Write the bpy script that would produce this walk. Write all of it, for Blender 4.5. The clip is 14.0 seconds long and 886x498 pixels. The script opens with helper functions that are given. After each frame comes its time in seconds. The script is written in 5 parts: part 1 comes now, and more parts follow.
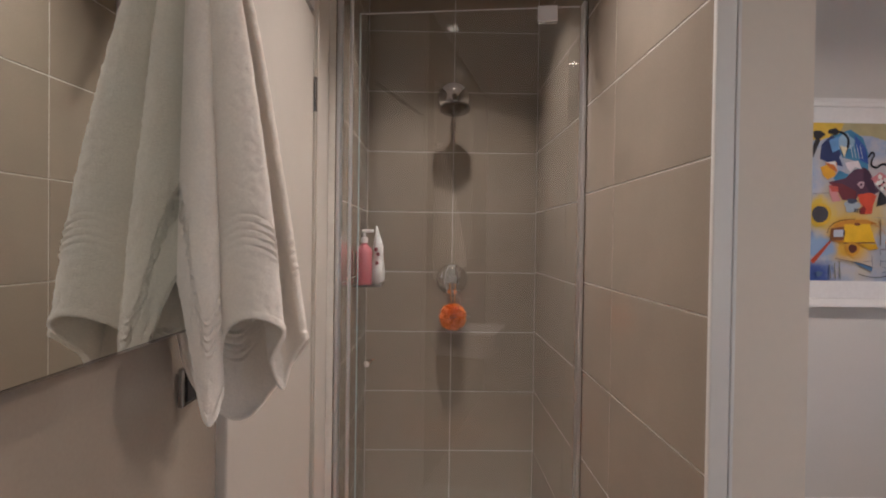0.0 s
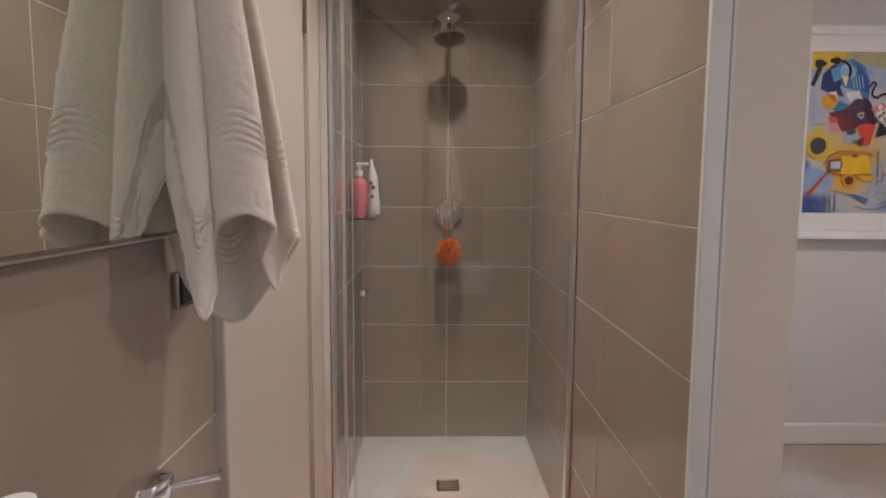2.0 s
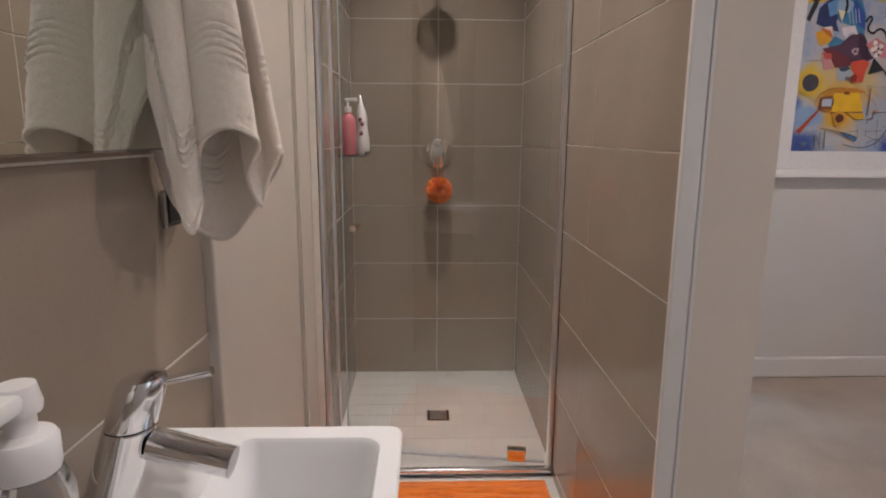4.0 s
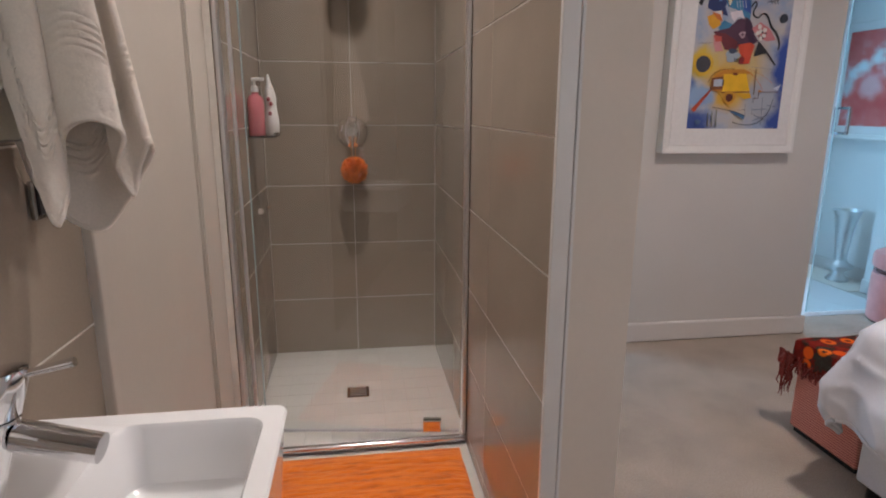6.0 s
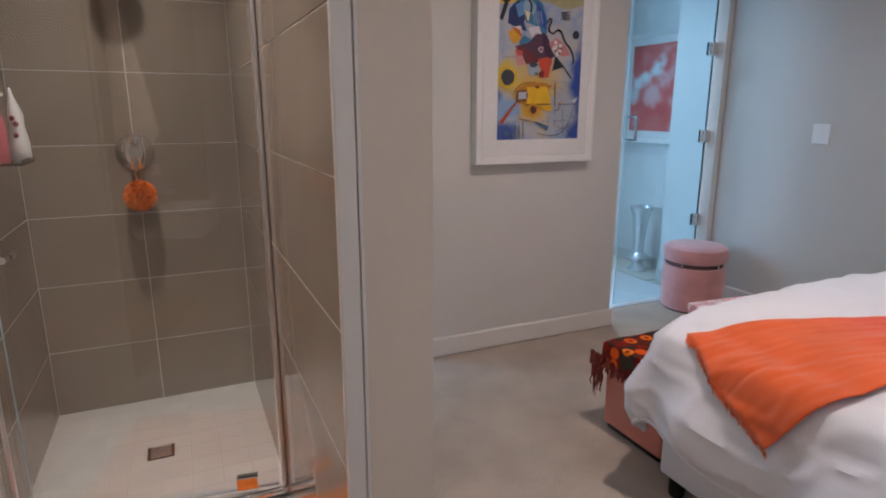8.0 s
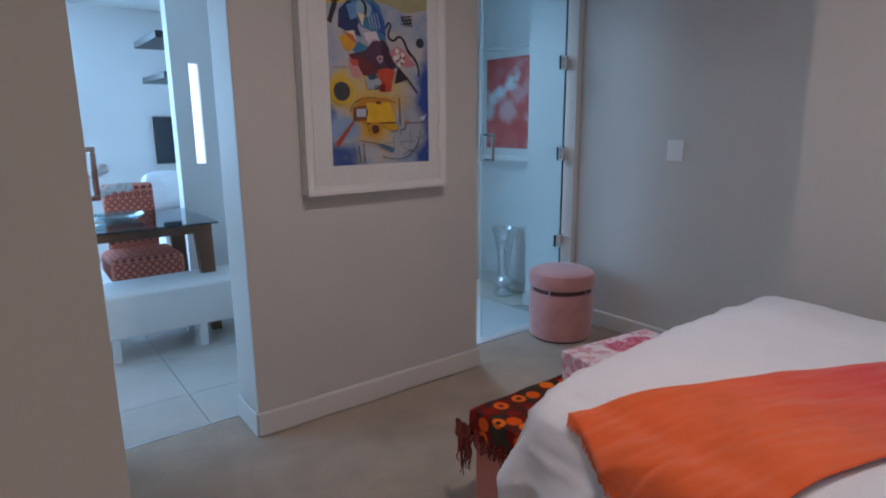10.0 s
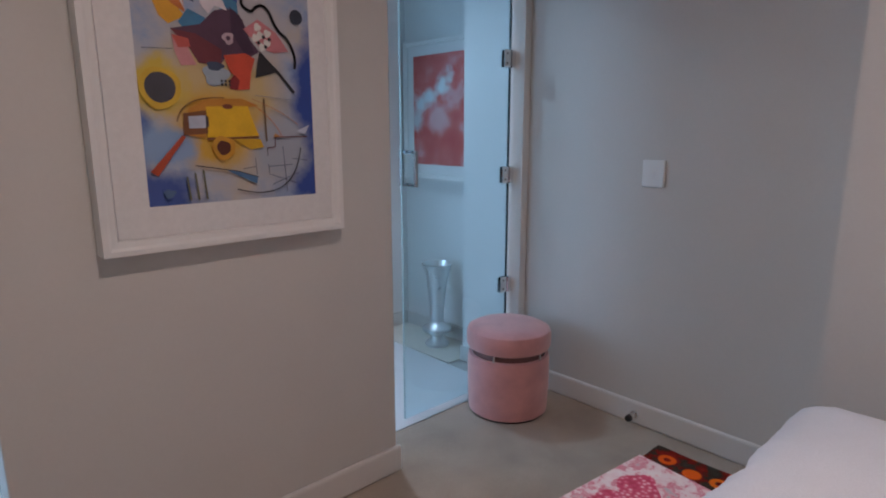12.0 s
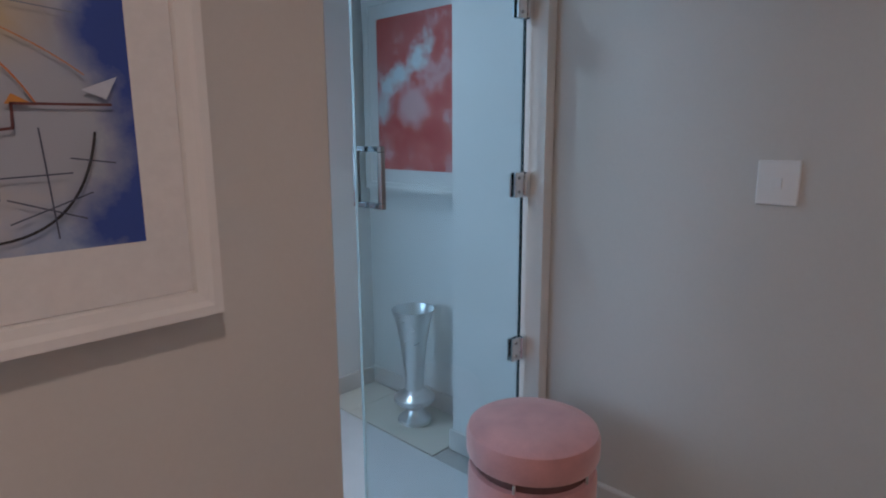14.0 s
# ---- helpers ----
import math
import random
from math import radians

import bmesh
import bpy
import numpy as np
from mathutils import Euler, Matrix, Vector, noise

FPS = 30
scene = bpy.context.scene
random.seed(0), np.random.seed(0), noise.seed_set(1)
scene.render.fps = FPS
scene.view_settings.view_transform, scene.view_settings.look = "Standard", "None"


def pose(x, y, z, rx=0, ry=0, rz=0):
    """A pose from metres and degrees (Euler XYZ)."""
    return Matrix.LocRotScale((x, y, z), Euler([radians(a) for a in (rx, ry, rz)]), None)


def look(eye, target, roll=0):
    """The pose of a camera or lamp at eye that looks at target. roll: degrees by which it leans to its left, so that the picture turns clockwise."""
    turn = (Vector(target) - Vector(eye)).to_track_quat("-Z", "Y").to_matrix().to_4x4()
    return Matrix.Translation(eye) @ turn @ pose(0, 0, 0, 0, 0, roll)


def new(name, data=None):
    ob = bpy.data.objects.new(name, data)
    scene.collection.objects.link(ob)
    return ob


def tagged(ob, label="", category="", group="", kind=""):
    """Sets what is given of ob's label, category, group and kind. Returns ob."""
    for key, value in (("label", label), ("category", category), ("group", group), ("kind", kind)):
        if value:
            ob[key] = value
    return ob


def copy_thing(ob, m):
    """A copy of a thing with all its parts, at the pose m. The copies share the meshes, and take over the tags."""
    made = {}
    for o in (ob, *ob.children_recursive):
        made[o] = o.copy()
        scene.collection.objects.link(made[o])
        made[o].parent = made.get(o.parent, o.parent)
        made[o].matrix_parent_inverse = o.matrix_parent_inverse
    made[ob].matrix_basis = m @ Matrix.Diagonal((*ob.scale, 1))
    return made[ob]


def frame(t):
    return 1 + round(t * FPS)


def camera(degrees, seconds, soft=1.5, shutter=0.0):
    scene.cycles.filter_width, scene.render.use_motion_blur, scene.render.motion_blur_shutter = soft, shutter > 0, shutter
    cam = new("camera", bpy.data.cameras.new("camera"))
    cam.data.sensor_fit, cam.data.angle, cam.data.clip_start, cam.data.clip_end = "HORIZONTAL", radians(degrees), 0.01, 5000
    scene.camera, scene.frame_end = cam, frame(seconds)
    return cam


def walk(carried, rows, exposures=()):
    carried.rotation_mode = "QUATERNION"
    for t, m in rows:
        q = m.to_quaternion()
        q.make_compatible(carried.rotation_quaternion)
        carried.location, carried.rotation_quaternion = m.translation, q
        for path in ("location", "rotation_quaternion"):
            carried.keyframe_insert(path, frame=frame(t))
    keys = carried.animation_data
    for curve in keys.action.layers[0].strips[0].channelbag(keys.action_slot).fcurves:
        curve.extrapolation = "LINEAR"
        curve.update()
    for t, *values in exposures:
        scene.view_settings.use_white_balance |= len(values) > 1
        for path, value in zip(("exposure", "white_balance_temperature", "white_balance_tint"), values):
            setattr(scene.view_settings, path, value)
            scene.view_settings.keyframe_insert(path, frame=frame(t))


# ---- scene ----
cam = camera(74.0, 14.0, 2.0)
PATH = [
    (0, (0.249, 0.03, 1.371), (0.284, 2.029, 1.341), 0.8),
    (0.5, (0.245, 0.02, 1.349), (0.285, 2.018, 1.282), 0.8),
    (1, (0.256, 0.025, 1.33), (0.29, 2.021, 1.217), 0.7),
    (1.5, (0.262, 0.026, 1.319), (0.301, 2.02, 1.159), 0.5),
    (2, (0.261, 0.023, 1.303), (0.304, 2.012, 1.099), 0.4),
    (2.5, (0.264, 0.029, 1.289), (0.308, 2.013, 1.039), 0.4),
    (3, (0.263, 0.022, 1.279), (0.314, 1.999, 0.982), 0.4),
    (5.5, (0.336, -0.039, 1.253), (0.527, 1.899, 0.8), 0.3),
    (6, (0.361, -0.054, 1.284), (0.647, 1.871, 0.825), 0.3),
    (6.5, (0.381, -0.079, 1.313), (0.767, 1.828, 0.853), 0.3),
    (7, (0.414, -0.045, 1.33), (0.923, 1.833, 0.867), 0.2),
    (7.5, (0.458, 0.016, 1.352), (1.112, 1.847, 0.883), 0.2),
    (8, (0.509, 0.078, 1.352), (1.309, 1.853, 0.894), -0.0),
    (10.5, (1.034, 0.618, 1.391), (2.282, 2.125, 0.975), -0.2),
    (11, (1.201, 0.762, 1.403), (2.505, 2.22, 0.985), 0.1),
    (11.5, (1.389, 0.919, 1.404), (2.707, 2.367, 0.995), -0.1),
    (12, (1.6, 1.15, 1.406), (2.932, 2.59, 1.012), -0.1),
    (12.5, (1.81, 1.399, 1.383), (3.151, 2.829, 0.99), -0.1),
    (13, (1.99, 1.608, 1.373), (3.327, 3.042, 0.98), -0.2),
    (13.5, (2.166, 1.843, 1.358), (3.534, 3.251, 0.976), -0.4),
    (14, (2.339, 2.021, 1.346), (3.751, 3.386, 0.966), -0.3),
]
walk(cam, [(t, look(eye, target, roll)) for t, eye, target, roll in PATH], [(0.0, 0.32, 5920, 10), (6.0, 0.17, 5930, 11), (8.0, 0.07, 5970, 12), (10.5, -0.58, 5780, 14), (11.3, -0.54, 5980, 16), (12.0, -0.38, 6150, 18), (13.5, -0.38, 6380, 18), (14.0, -0.56, 6520, 19)])


# ---- levels and plan (metres) ----
FLOOR = -0.03        # carpet and bathroom floor
TOP = 2.66           # ceilings
SHX0, SHX1, SHY0, SHY1 = -0.085, 0.772, 2.07, 3.015   # shower recess
NORTH = 2.985        # south face of the bedroom's north wall
BACK = 3.32          # north face of that wall
EAST = 4.16          # bedroom east wall
PIER_Y, PIER_X = 1.12, 0.957
ROW = 0.3035         # tile course
ROW0 = 0.298


# ---- world and light ----
world = bpy.data.worlds.new("world")
scene.world = world
world.use_nodes = True
wn = world.node_tree.nodes
sky = wn.new("ShaderNodeTexSky")
sky.sky_type = "NISHITA"
sky.sun_disc = False
sky.sun_elevation = radians(48)
sky.sun_rotation = radians(20)
wn["Background"].inputs[1].default_value = 0.12
world.node_tree.links.new(sky.outputs[0], wn["Background"].inputs[0])

sun = new("sun", bpy.data.lights.new("sun", "SUN"))
sun.data.energy, sun.data.angle, sun.data.color = 3.0, radians(0.5), (1.0, 0.95, 0.88)
sun.matrix_world = look((0, 0, 0), (-0.25, -0.62, -0.75))

WARM = (1.0, 0.855, 0.745)
SOFTWARM = (1.0, 0.82, 0.70)
DAY = (0.34, 0.66, 1.0)
ROOM_FILL = (1.0, 0.93, 0.90)


def lamp(name, at, aim, watts, color, sx, sy=None, spread=180):
    data = bpy.data.lights.new(name, "AREA")
    data.energy, data.color, data.size = watts, color, sx
    data.spread = radians(spread)
    data.shape = "DISK" if sy is None else "RECTANGLE"
    if sy is not None:
        data.size_y = sy
    ob = new(name, data)
    ob.matrix_world = look(at, aim)
    return ob


DOWNLIGHTS = [
    # x, y, watts, colour
    (0.36, 2.42, 5.8, WARM),
    (0.42, 1.45, 7.0, WARM),
    (0.62, -0.20, 4.6, WARM),
    (2.05, 1.30, 20.0, SOFTWARM),
    (3.10, 0.0, 4.5, (1.0, 0.84, 0.72)),
]
for n, (lx, ly, watts, tone) in enumerate(DOWNLIGHTS):
    lamp("downlight_lamp", (lx, ly, TOP - 0.03), (lx, ly, 0), watts, tone, 0.07 if lx < 1 else 0.13, spread=97 if ly > 0.9 and lx < 1 else 135 if lx < 1 else 165)
# added bedroom fill light, set in a made-up south window
lamp("window_light_bedroom", (2.0, -1.17, 1.45), (2.9, 1.0, 1.2), 3.6, ROOM_FILL, 1.5, 1.5)
# daylight standing in the living room's window opening
lamp("window_light_living", (1.05, 7.44, 1.4), (1.3, 4.0, 0.8), 88.0, DAY, 1.0, 2.2)
# added bluish fill under the hall ceiling, without a fixture, for daylight there
lamp("hall_downlight_lamp", (3.42, 4.34, TOP - 0.04), (3.40, 2.95, 0), 9.0, (0.66, 0.85, 1.0), 0.22, spread=100)
# added side fill towards the hall, set in an unseen west opening
lamp("window_light_side", (-1.15, 5.2, 1.5), (3.4, 3.2, 0.3), 80.0, (0.48, 0.74, 1.0), 1.6, 1.9)


# ---- materials ----
def rgb(h):
    """Linear colour from an sRGB triple of 0..255."""
    return tuple((c / 255 / 12.92) if c / 255 <= 0.04045 else ((c / 255 + 0.055) / 1.055) ** 2.4 for c in h)


class Mat:
    """A node material under construction."""

    def __init__(self, name, base=(0.5, 0.5, 0.5), rough=0.5, metal=0.0, spec=0.5):
        self.m = bpy.data.materials.new(name)
        self.m.use_nodes = True
        self.t = self.m.node_tree
        self.b = self.t.nodes["Principled BSDF"]
        self.set("Base Color", (*base, 1))
        self.set("Roughness", rough)
        self.set("Metallic", metal)
        self.set("Specular IOR Level", spec)
        self.base = base
        self.heights = []

    def set(self, key, value):
        self.b.inputs[key].default_value = value

    def node(self, kind, **inputs):
        n = self.t.nodes.new(kind)
        for k, v in inputs.items():
            n.inputs[k.replace("_", " ")].default_value = v
        return n

    def link(self, a, b):
        self.t.links.new(a, b)

    def coords(self):
        n = self.t.nodes.new("ShaderNodeTexCoord")
        return n.outputs["Object"]

    def noise(self, scale, detail=4.0, rough=0.55, stretch=None):
        n = self.node("ShaderNodeTexNoise", Scale=scale, Detail=detail, Roughness=rough)
        src = self.coords()
        if stretch:
            mp = self.t.nodes.new("ShaderNodeMapping")
            mp.inputs["Scale"].default_value = stretch
            self.link(src, mp.inputs[0])
            src = mp.outputs[0]
        self.link(src, n.inputs["Vector"])
        return n.outputs["Fac"]

    def ramp(self, fac, stops, mode="LINEAR"):
        n = self.t.nodes.new("ShaderNodeValToRGB")
        n.color_ramp.interpolation = mode
        while len(n.color_ramp.elements) < len(stops):
            n.color_ramp.elements.new(0.5)
        for e, (p, c) in zip(n.color_ramp.elements, stops):
            e.position, e.color = p, (*c, 1)
        self.link(fac, n.inputs[0])
        return n.outputs[0]

    def mix(self, fac, a, b, mode="MIX"):
        n = self.t.nodes.new("ShaderNodeMix")
        n.data_type, n.blend_type = "RGBA", mode
        for sock, v in ((n.inputs[0], fac), (n.inputs[6], a), (n.inputs[7], b)):
            if isinstance(v, (int, float)):
                sock.default_value = v
            elif isinstance(v, tuple):
                sock.default_value = (*v, 1)
            else:
                self.link(v, sock)
        return n.outputs[2]

    def color(self, sock):
        self.link(sock, self.b.inputs["Base Color"])
        return self

    def vary(self, amount=0.12, scale=3.0, fine=60.0, fine_amount=0.06):
        """Blotches and grain about the base colour."""
        lo = tuple(c * (1 - amount) for c in self.base)
        hi = tuple(min(1, c * (1 + amount)) for c in self.base)
        c = self.ramp(self.noise(scale), [(0.3, lo), (0.7, hi)])
        f = self.ramp(self.noise(fine, 2), [(0.3, (1 - fine_amount,) * 3), (0.7, (1.0,) * 3)])
        return self.color(self.mix(1.0, c, f, "MULTIPLY"))

    def bump(self, scale, strength=0.2, dist=0.002, detail=3.0, fac=None):
        n = self.t.nodes.new("ShaderNodeBump")
        n.inputs["Strength"].default_value, n.inputs["Distance"].default_value = strength, dist
        self.link(fac if fac is not None else self.noise(scale, detail), n.inputs["Height"])
        if self.heights:
            self.link(self.heights[-1], n.inputs["Normal"])
        self.heights.append(n.outputs[0])
        self.link(n.outputs[0], self.b.inputs["Normal"])
        return self

    def rough_vary(self, lo, hi, scale=8.0):
        n = self.node("ShaderNodeMapRange", To_Min=lo, To_Max=hi)
        self.link(self.noise(scale), n.inputs[0])
        self.link(n.outputs[0], self.b.inputs["Roughness"])
        return self


def paint(name, c, rough=0.55):
    return Mat(name, c, rough, spec=0.35).vary(0.03, 1.4, 90, 0.02).bump(220, 0.05, 0.0006).m


M_WALL = paint("warm white wall paint", (0.615, 0.592, 0.56))
M_WALLW = paint("white wall paint", (0.78, 0.78, 0.77))
M_CEIL = paint("ceiling paint", (0.80, 0.79, 0.77), 0.8)
M_TRIM = Mat("white gloss trim paint", (0.74, 0.72, 0.69), 0.3).vary(0.02, 5, 60, 0.02).m
M_DOORPAINT = Mat("painted door", (0.60, 0.548, 0.485), 0.42).vary(0.03, 2, 70, 0.02).bump(150, 0.04, 0.0005).m

M_PIER = Mat("beige partition paint", (0.72, 0.645, 0.555), 0.5).vary(0.03, 2, 70, 0.02).bump(150, 0.04, 0.0005).m


def tile_material(name, c, rough):
    t = Mat(name, c, rough, spec=0.5)
    info = t.t.nodes.new("ShaderNodeObjectInfo")
    tone = t.ramp(info.outputs["Random"], [(0, tuple(v * 0.95 for v in c)), (1, tuple(v * 1.05 for v in c))])
    cloud = t.ramp(t.noise(5, 5), [(0.3, (0.91,) * 3), (0.7, (1.0,) * 3)])
    grain = t.ramp(t.noise(160, 2), [(0.3, (0.95,) * 3), (0.7, (1.0,) * 3)])
    t.color(t.mix(1.0, t.mix(1.0, tone, cloud, "MULTIPLY"), grain, "MULTIPLY"))
    t.rough_vary(rough * 0.75, rough * 1.3, 7)
    t.bump(14, 0.05, 0.0012)
    return t.m


M_TILE = tile_material("taupe glazed wall tile", (0.335, 0.280, 0.225), 0.095)
M_MOSAIC = tile_material("white matt mosaic tile", (0.59, 0.575, 0.535), 0.45)
M_FLOORTILE = tile_material("cream polished floor tile", (0.60, 0.585, 0.55), 0.16)
M_NICHE = tile_material("cream niche tile", (0.74, 0.70, 0.62), 0.3)
M_BATHFLOOR = tile_material("pale bathroom floor tile", (0.56, 0.54, 0.50), 0.3)
M_HALLFLOOR = tile_material("smooth pale hall flooring", (0.72, 0.72, 0.73), 0.35)
M_GROUTM = Mat("pale mosaic grout", (0.53, 0.52, 0.49), 0.9).vary(0.12, 6).m
M_GROUT = Mat("pale grout", (0.70, 0.66, 0.60), 0.9).vary(0.08, 9).bump(300, 0.2, 0.0006).m
M_GROUTG = Mat("grey grout", (0.50, 0.49, 0.47), 0.9).vary(0.12, 6).m
M_CARPET = Mat("taupe carpet", (0.50, 0.415, 0.335), 0.95, spec=0.1)
M_CARPET.vary(0.15, 3.2, 200, 0.35).bump(420, 0.55, 0.004).bump(22, 0.25, 0.004)
M_CARPET.set("Sheen Weight", 0.25)
M_CARPET = M_CARPET.m
M_CHROME = Mat("chrome", (0.82, 0.82, 0.83), 0.05, 1.0).m
M_CHROMED = Mat("dark chrome", (0.42, 0.41, 0.41), 0.12, 1.0).m
M_ALU = Mat("satin aluminium", (0.74, 0.73, 0.74), 0.42, 1.0).m
M_CERAMIC = Mat("white glazed ceramic", (0.78, 0.78, 0.78), 0.07).m
M_MIRROR = Mat("mirror silver", (0.76, 0.785, 0.74), 0.01, 1.0).m
M_BLACK = Mat("black plastic", (0.015, 0.015, 0.016), 0.35).m
M_DARKWOOD = Mat("dark stained wood", (0.030, 0.026, 0.028), 0.4)
M_DARKWOOD.vary(0.3, 4, 60, 0.2)
M_DARKWOOD = M_DARKWOOD.m


def wood(name, a, b):
    w = Mat(name, a, 0.35)
    w.color(w.ramp(w.noise(6, 6, 0.6, (1, 1, 0.12)), [(0.3, a), (0.7, b)]))
    return w.bump(40, 0.1, 0.001).m


M_WOOD = wood("brown table wood", (0.10, 0.042, 0.02), (0.19, 0.085, 0.04))


def glass(name, tint, rough=0.0, ior=1.45):
    g = Mat(name, tint, rough)
    g.set("Transmission Weight", 1.0)
    g.set("IOR", ior)
    return g.m


def sheet_glass(name, tint, gloss=1.0):
    """Thin pane: clear transmission with a Fresnel gloss on top."""
    g = Mat(name)
    t = g.t
    clear = t.nodes.new("ShaderNodeBsdfTransparent")
    clear.inputs[0].default_value = (*tint, 1)
    shine = t.nodes.new("ShaderNodeBsdfGlossy")
    shine.inputs["Roughness"].default_value = 0.01
    facing = t.nodes.new("ShaderNodeLayerWeight")
    facing.inputs[0].default_value = 0.5
    fres = t.nodes.new("ShaderNodeMath")
    fres.operation = "POWER"
    fres.inputs[1].default_value = 4.0
    t.links.new(facing.outputs["Facing"], fres.inputs[0])
    base = t.nodes.new("ShaderNodeMath")
    base.operation = "MULTIPLY_ADD"
    base.inputs[1].default_value, base.inputs[2].default_value = 0.9, 0.04
    t.links.new(fres.outputs[0], base.inputs[0])
    fres = base
    mixer = t.nodes.new("ShaderNodeMixShader")
    k = t.nodes.new("ShaderNodeMath")
    k.operation = "MULTIPLY"
    k.inputs[1].default_value = gloss
    t.links.new(fres.outputs[0], k.inputs[0])
    t.links.new(k.outputs[0], mixer.inputs[0])
    t.links.new(clear.outputs[0], mixer.inputs[1])
    t.links.new(shine.outputs[0], mixer.inputs[2])
    t.links.new(mixer.outputs[0], t.nodes["Material Output"].inputs[0])
    return g.m


M_SHGLASS = sheet_glass("shower glass", (0.95, 0.96, 0.955), 1.7)
M_DOORGLASS = sheet_glass("blue tinted door glass", (0.82, 0.91, 0.94))
M_PANE = sheet_glass("window glass", (0.95, 0.97, 0.98))
M_EDGEL = Mat("pale aqua glass edge", (0.42, 0.55, 0.57), 0.15).m
M_EDGE = Mat("dark glass edge", (0.01, 0.035, 0.04), 0.15).m


def cloth(name, c, weave=900, fluff=0.6, sheen=0.3, var=0.06, dist=0.0015):
    k = Mat(name, c, 0.92, spec=0.15).vary(var, 6, 300, 0.08).bump(weave, fluff, dist).bump(30, 0.15, 0.003)
    k.set("Sheen Weight", sheen)
    return k.m


M_TOWEL = cloth("white terry towelling", (0.94, 0.855, 0.755), 620, 0.9, 0.4, 0.05, 0.002)
M_DUVET = cloth("white cotton duvet", (0.77, 0.785, 0.85), 1100, 0.25, 0.1, 0.02)
M_ORANGE = cloth("orange wool throw", (0.80, 0.135, 0.03), 700, 0.6, 0.5, 0.12)
def graded(m, c, x0, x1):
    """Turns the cloth towards a second colour along x."""
    nt = m.node_tree
    bsdf = nt.nodes["Principled BSDF"]
    sock = bsdf.inputs["Base Color"]
    src = sock.links[0].from_socket
    co = nt.nodes.new("ShaderNodeTexCoord")
    sp3 = nt.nodes.new("ShaderNodeSeparateXYZ")
    rng = nt.nodes.new("ShaderNodeMapRange")
    rng.inputs["From Min"].default_value, rng.inputs["From Max"].default_value = x0, x1
    blend = nt.nodes.new("ShaderNodeMix")
    blend.data_type = "RGBA"
    blend.inputs[7].default_value = (*c, 1)
    nt.links.new(co.outputs["Object"], sp3.inputs[0])
    nt.links.new(sp3.outputs[0], rng.inputs["Value"])
    nt.links.new(rng.outputs[0], blend.inputs[0])
    nt.links.new(src, blend.inputs[6])
    nt.links.new(blend.outputs[2], sock)


graded(M_ORANGE, (0.68, 0.042, 0.04), 2.25, 2.70)
M_VELVET = Mat("pink velvet", (0.62, 0.29, 0.28), 0.75, spec=0.2)
M_VELVET.vary(0.12, 9, 300, 0.1).bump(500, 0.3, 0.001)
M_VELVET.set("Sheen Weight", 0.8)
M_VELVET.set("Sheen Tint", (1.0, 0.8, 0.8, 1))
M_VELVET = M_VELVET.m

# orange bath mat: tufted rows, darker in the furrows
mt = Mat("orange bath mat pile", (0.82, 0.17, 0.008), 0.95, spec=0.1)
mt.color(mt.ramp(mt.noise(5.5, 7, 0.68, (1.3, 9, 1)), [(0.30, (0.30, 0.05, 0.005)), (0.40, (0.62, 0.13, 0.008)), (0.52, (0.76, 0.19, 0.012)), (0.8, (0.82, 0.25, 0.018))]))
mt.bump(9, 0.9, 0.008, fac=mt.noise(5.5, 7, 0.68, (1.3, 9, 1))).bump(300, 0.7, 0.004)
mt.set("Sheen Weight", 0.3)
M_MAT = mt.m

# woven pink basket side
bs = Mat("woven coral basket", (0.55, 0.17, 0.12), 0.8)
wv = bs.node("ShaderNodeTexWave", Scale=30.0, Distortion=0.6, Detail=1.5)
wv.bands_direction = "Z"
bs.link(bs.coords(), wv.inputs["Vector"])
bs.color(bs.ramp(wv.outputs["Fac"], [(0.10, (0.46, 0.12, 0.09)), (0.5, (0.72, 0.30, 0.23))]))
bs.bump(1, 0.5, 0.002, fac=wv.outputs["Fac"]).bump(160, 0.5, 0.002)
M_BASKET = bs.m

# dark red throw with orange discs and rings, green-grey ground
th = Mat("dark red patterned throw", (0.2, 0.02, 0.015), 0.95, spec=0.1)
vo = th.node("ShaderNodeTexVoronoi", Scale=10.5, Randomness=0.5)
vo.voronoi_dimensions = "2D"
along = th.t.nodes.new("ShaderNodeVectorMath")
along.operation = "DOT_PRODUCT"
along.inputs[1].default_value = (1.0, 0.0, 1.0)
across = th.t.nodes.new("ShaderNodeVectorMath")
across.operation = "DOT_PRODUCT"
across.inputs[1].default_value = (0.0, 1.0, 0.0)
mp = th.t.nodes.new("ShaderNodeCombineXYZ")
th.link(th.coords(), along.inputs[0])
th.link(th.coords(), across.inputs[0])
th.link(along.outputs["Value"], mp.inputs[0])
th.link(across.outputs["Value"], mp.inputs[1])
th.link(mp.outputs[0], vo.inputs["Vector"])
ground = th.ramp(th.noise(17, 3), [(0.38, (0.24, 0.018, 0.012)), (0.48, (0.16, 0.013, 0.010)), (0.54, (0.045, 0.03, 0.022)), (0.70, (0.05, 0.05, 0.038))])
disc = th.ramp(vo.outputs["Distance"], [(0.0, (1, 1, 1)), (0.27, (1, 1, 1)), (0.31, (0, 0, 0))])
hole = th.ramp(vo.outputs["Distance"], [(0.0, (0, 0, 0)), (0.10, (0, 0, 0)), (0.13, (1, 1, 1))])
sep = th.t.nodes.new("ShaderNodeSeparateColor")
th.link(vo.outputs["Color"], sep.inputs[0])
holed = th.mix(th.ramp(sep.outputs[0], [(0.45, (0, 0, 0)), (0.46, (1, 1, 1))], "CONSTANT"), (1.0, 1.0, 1.0), hole)
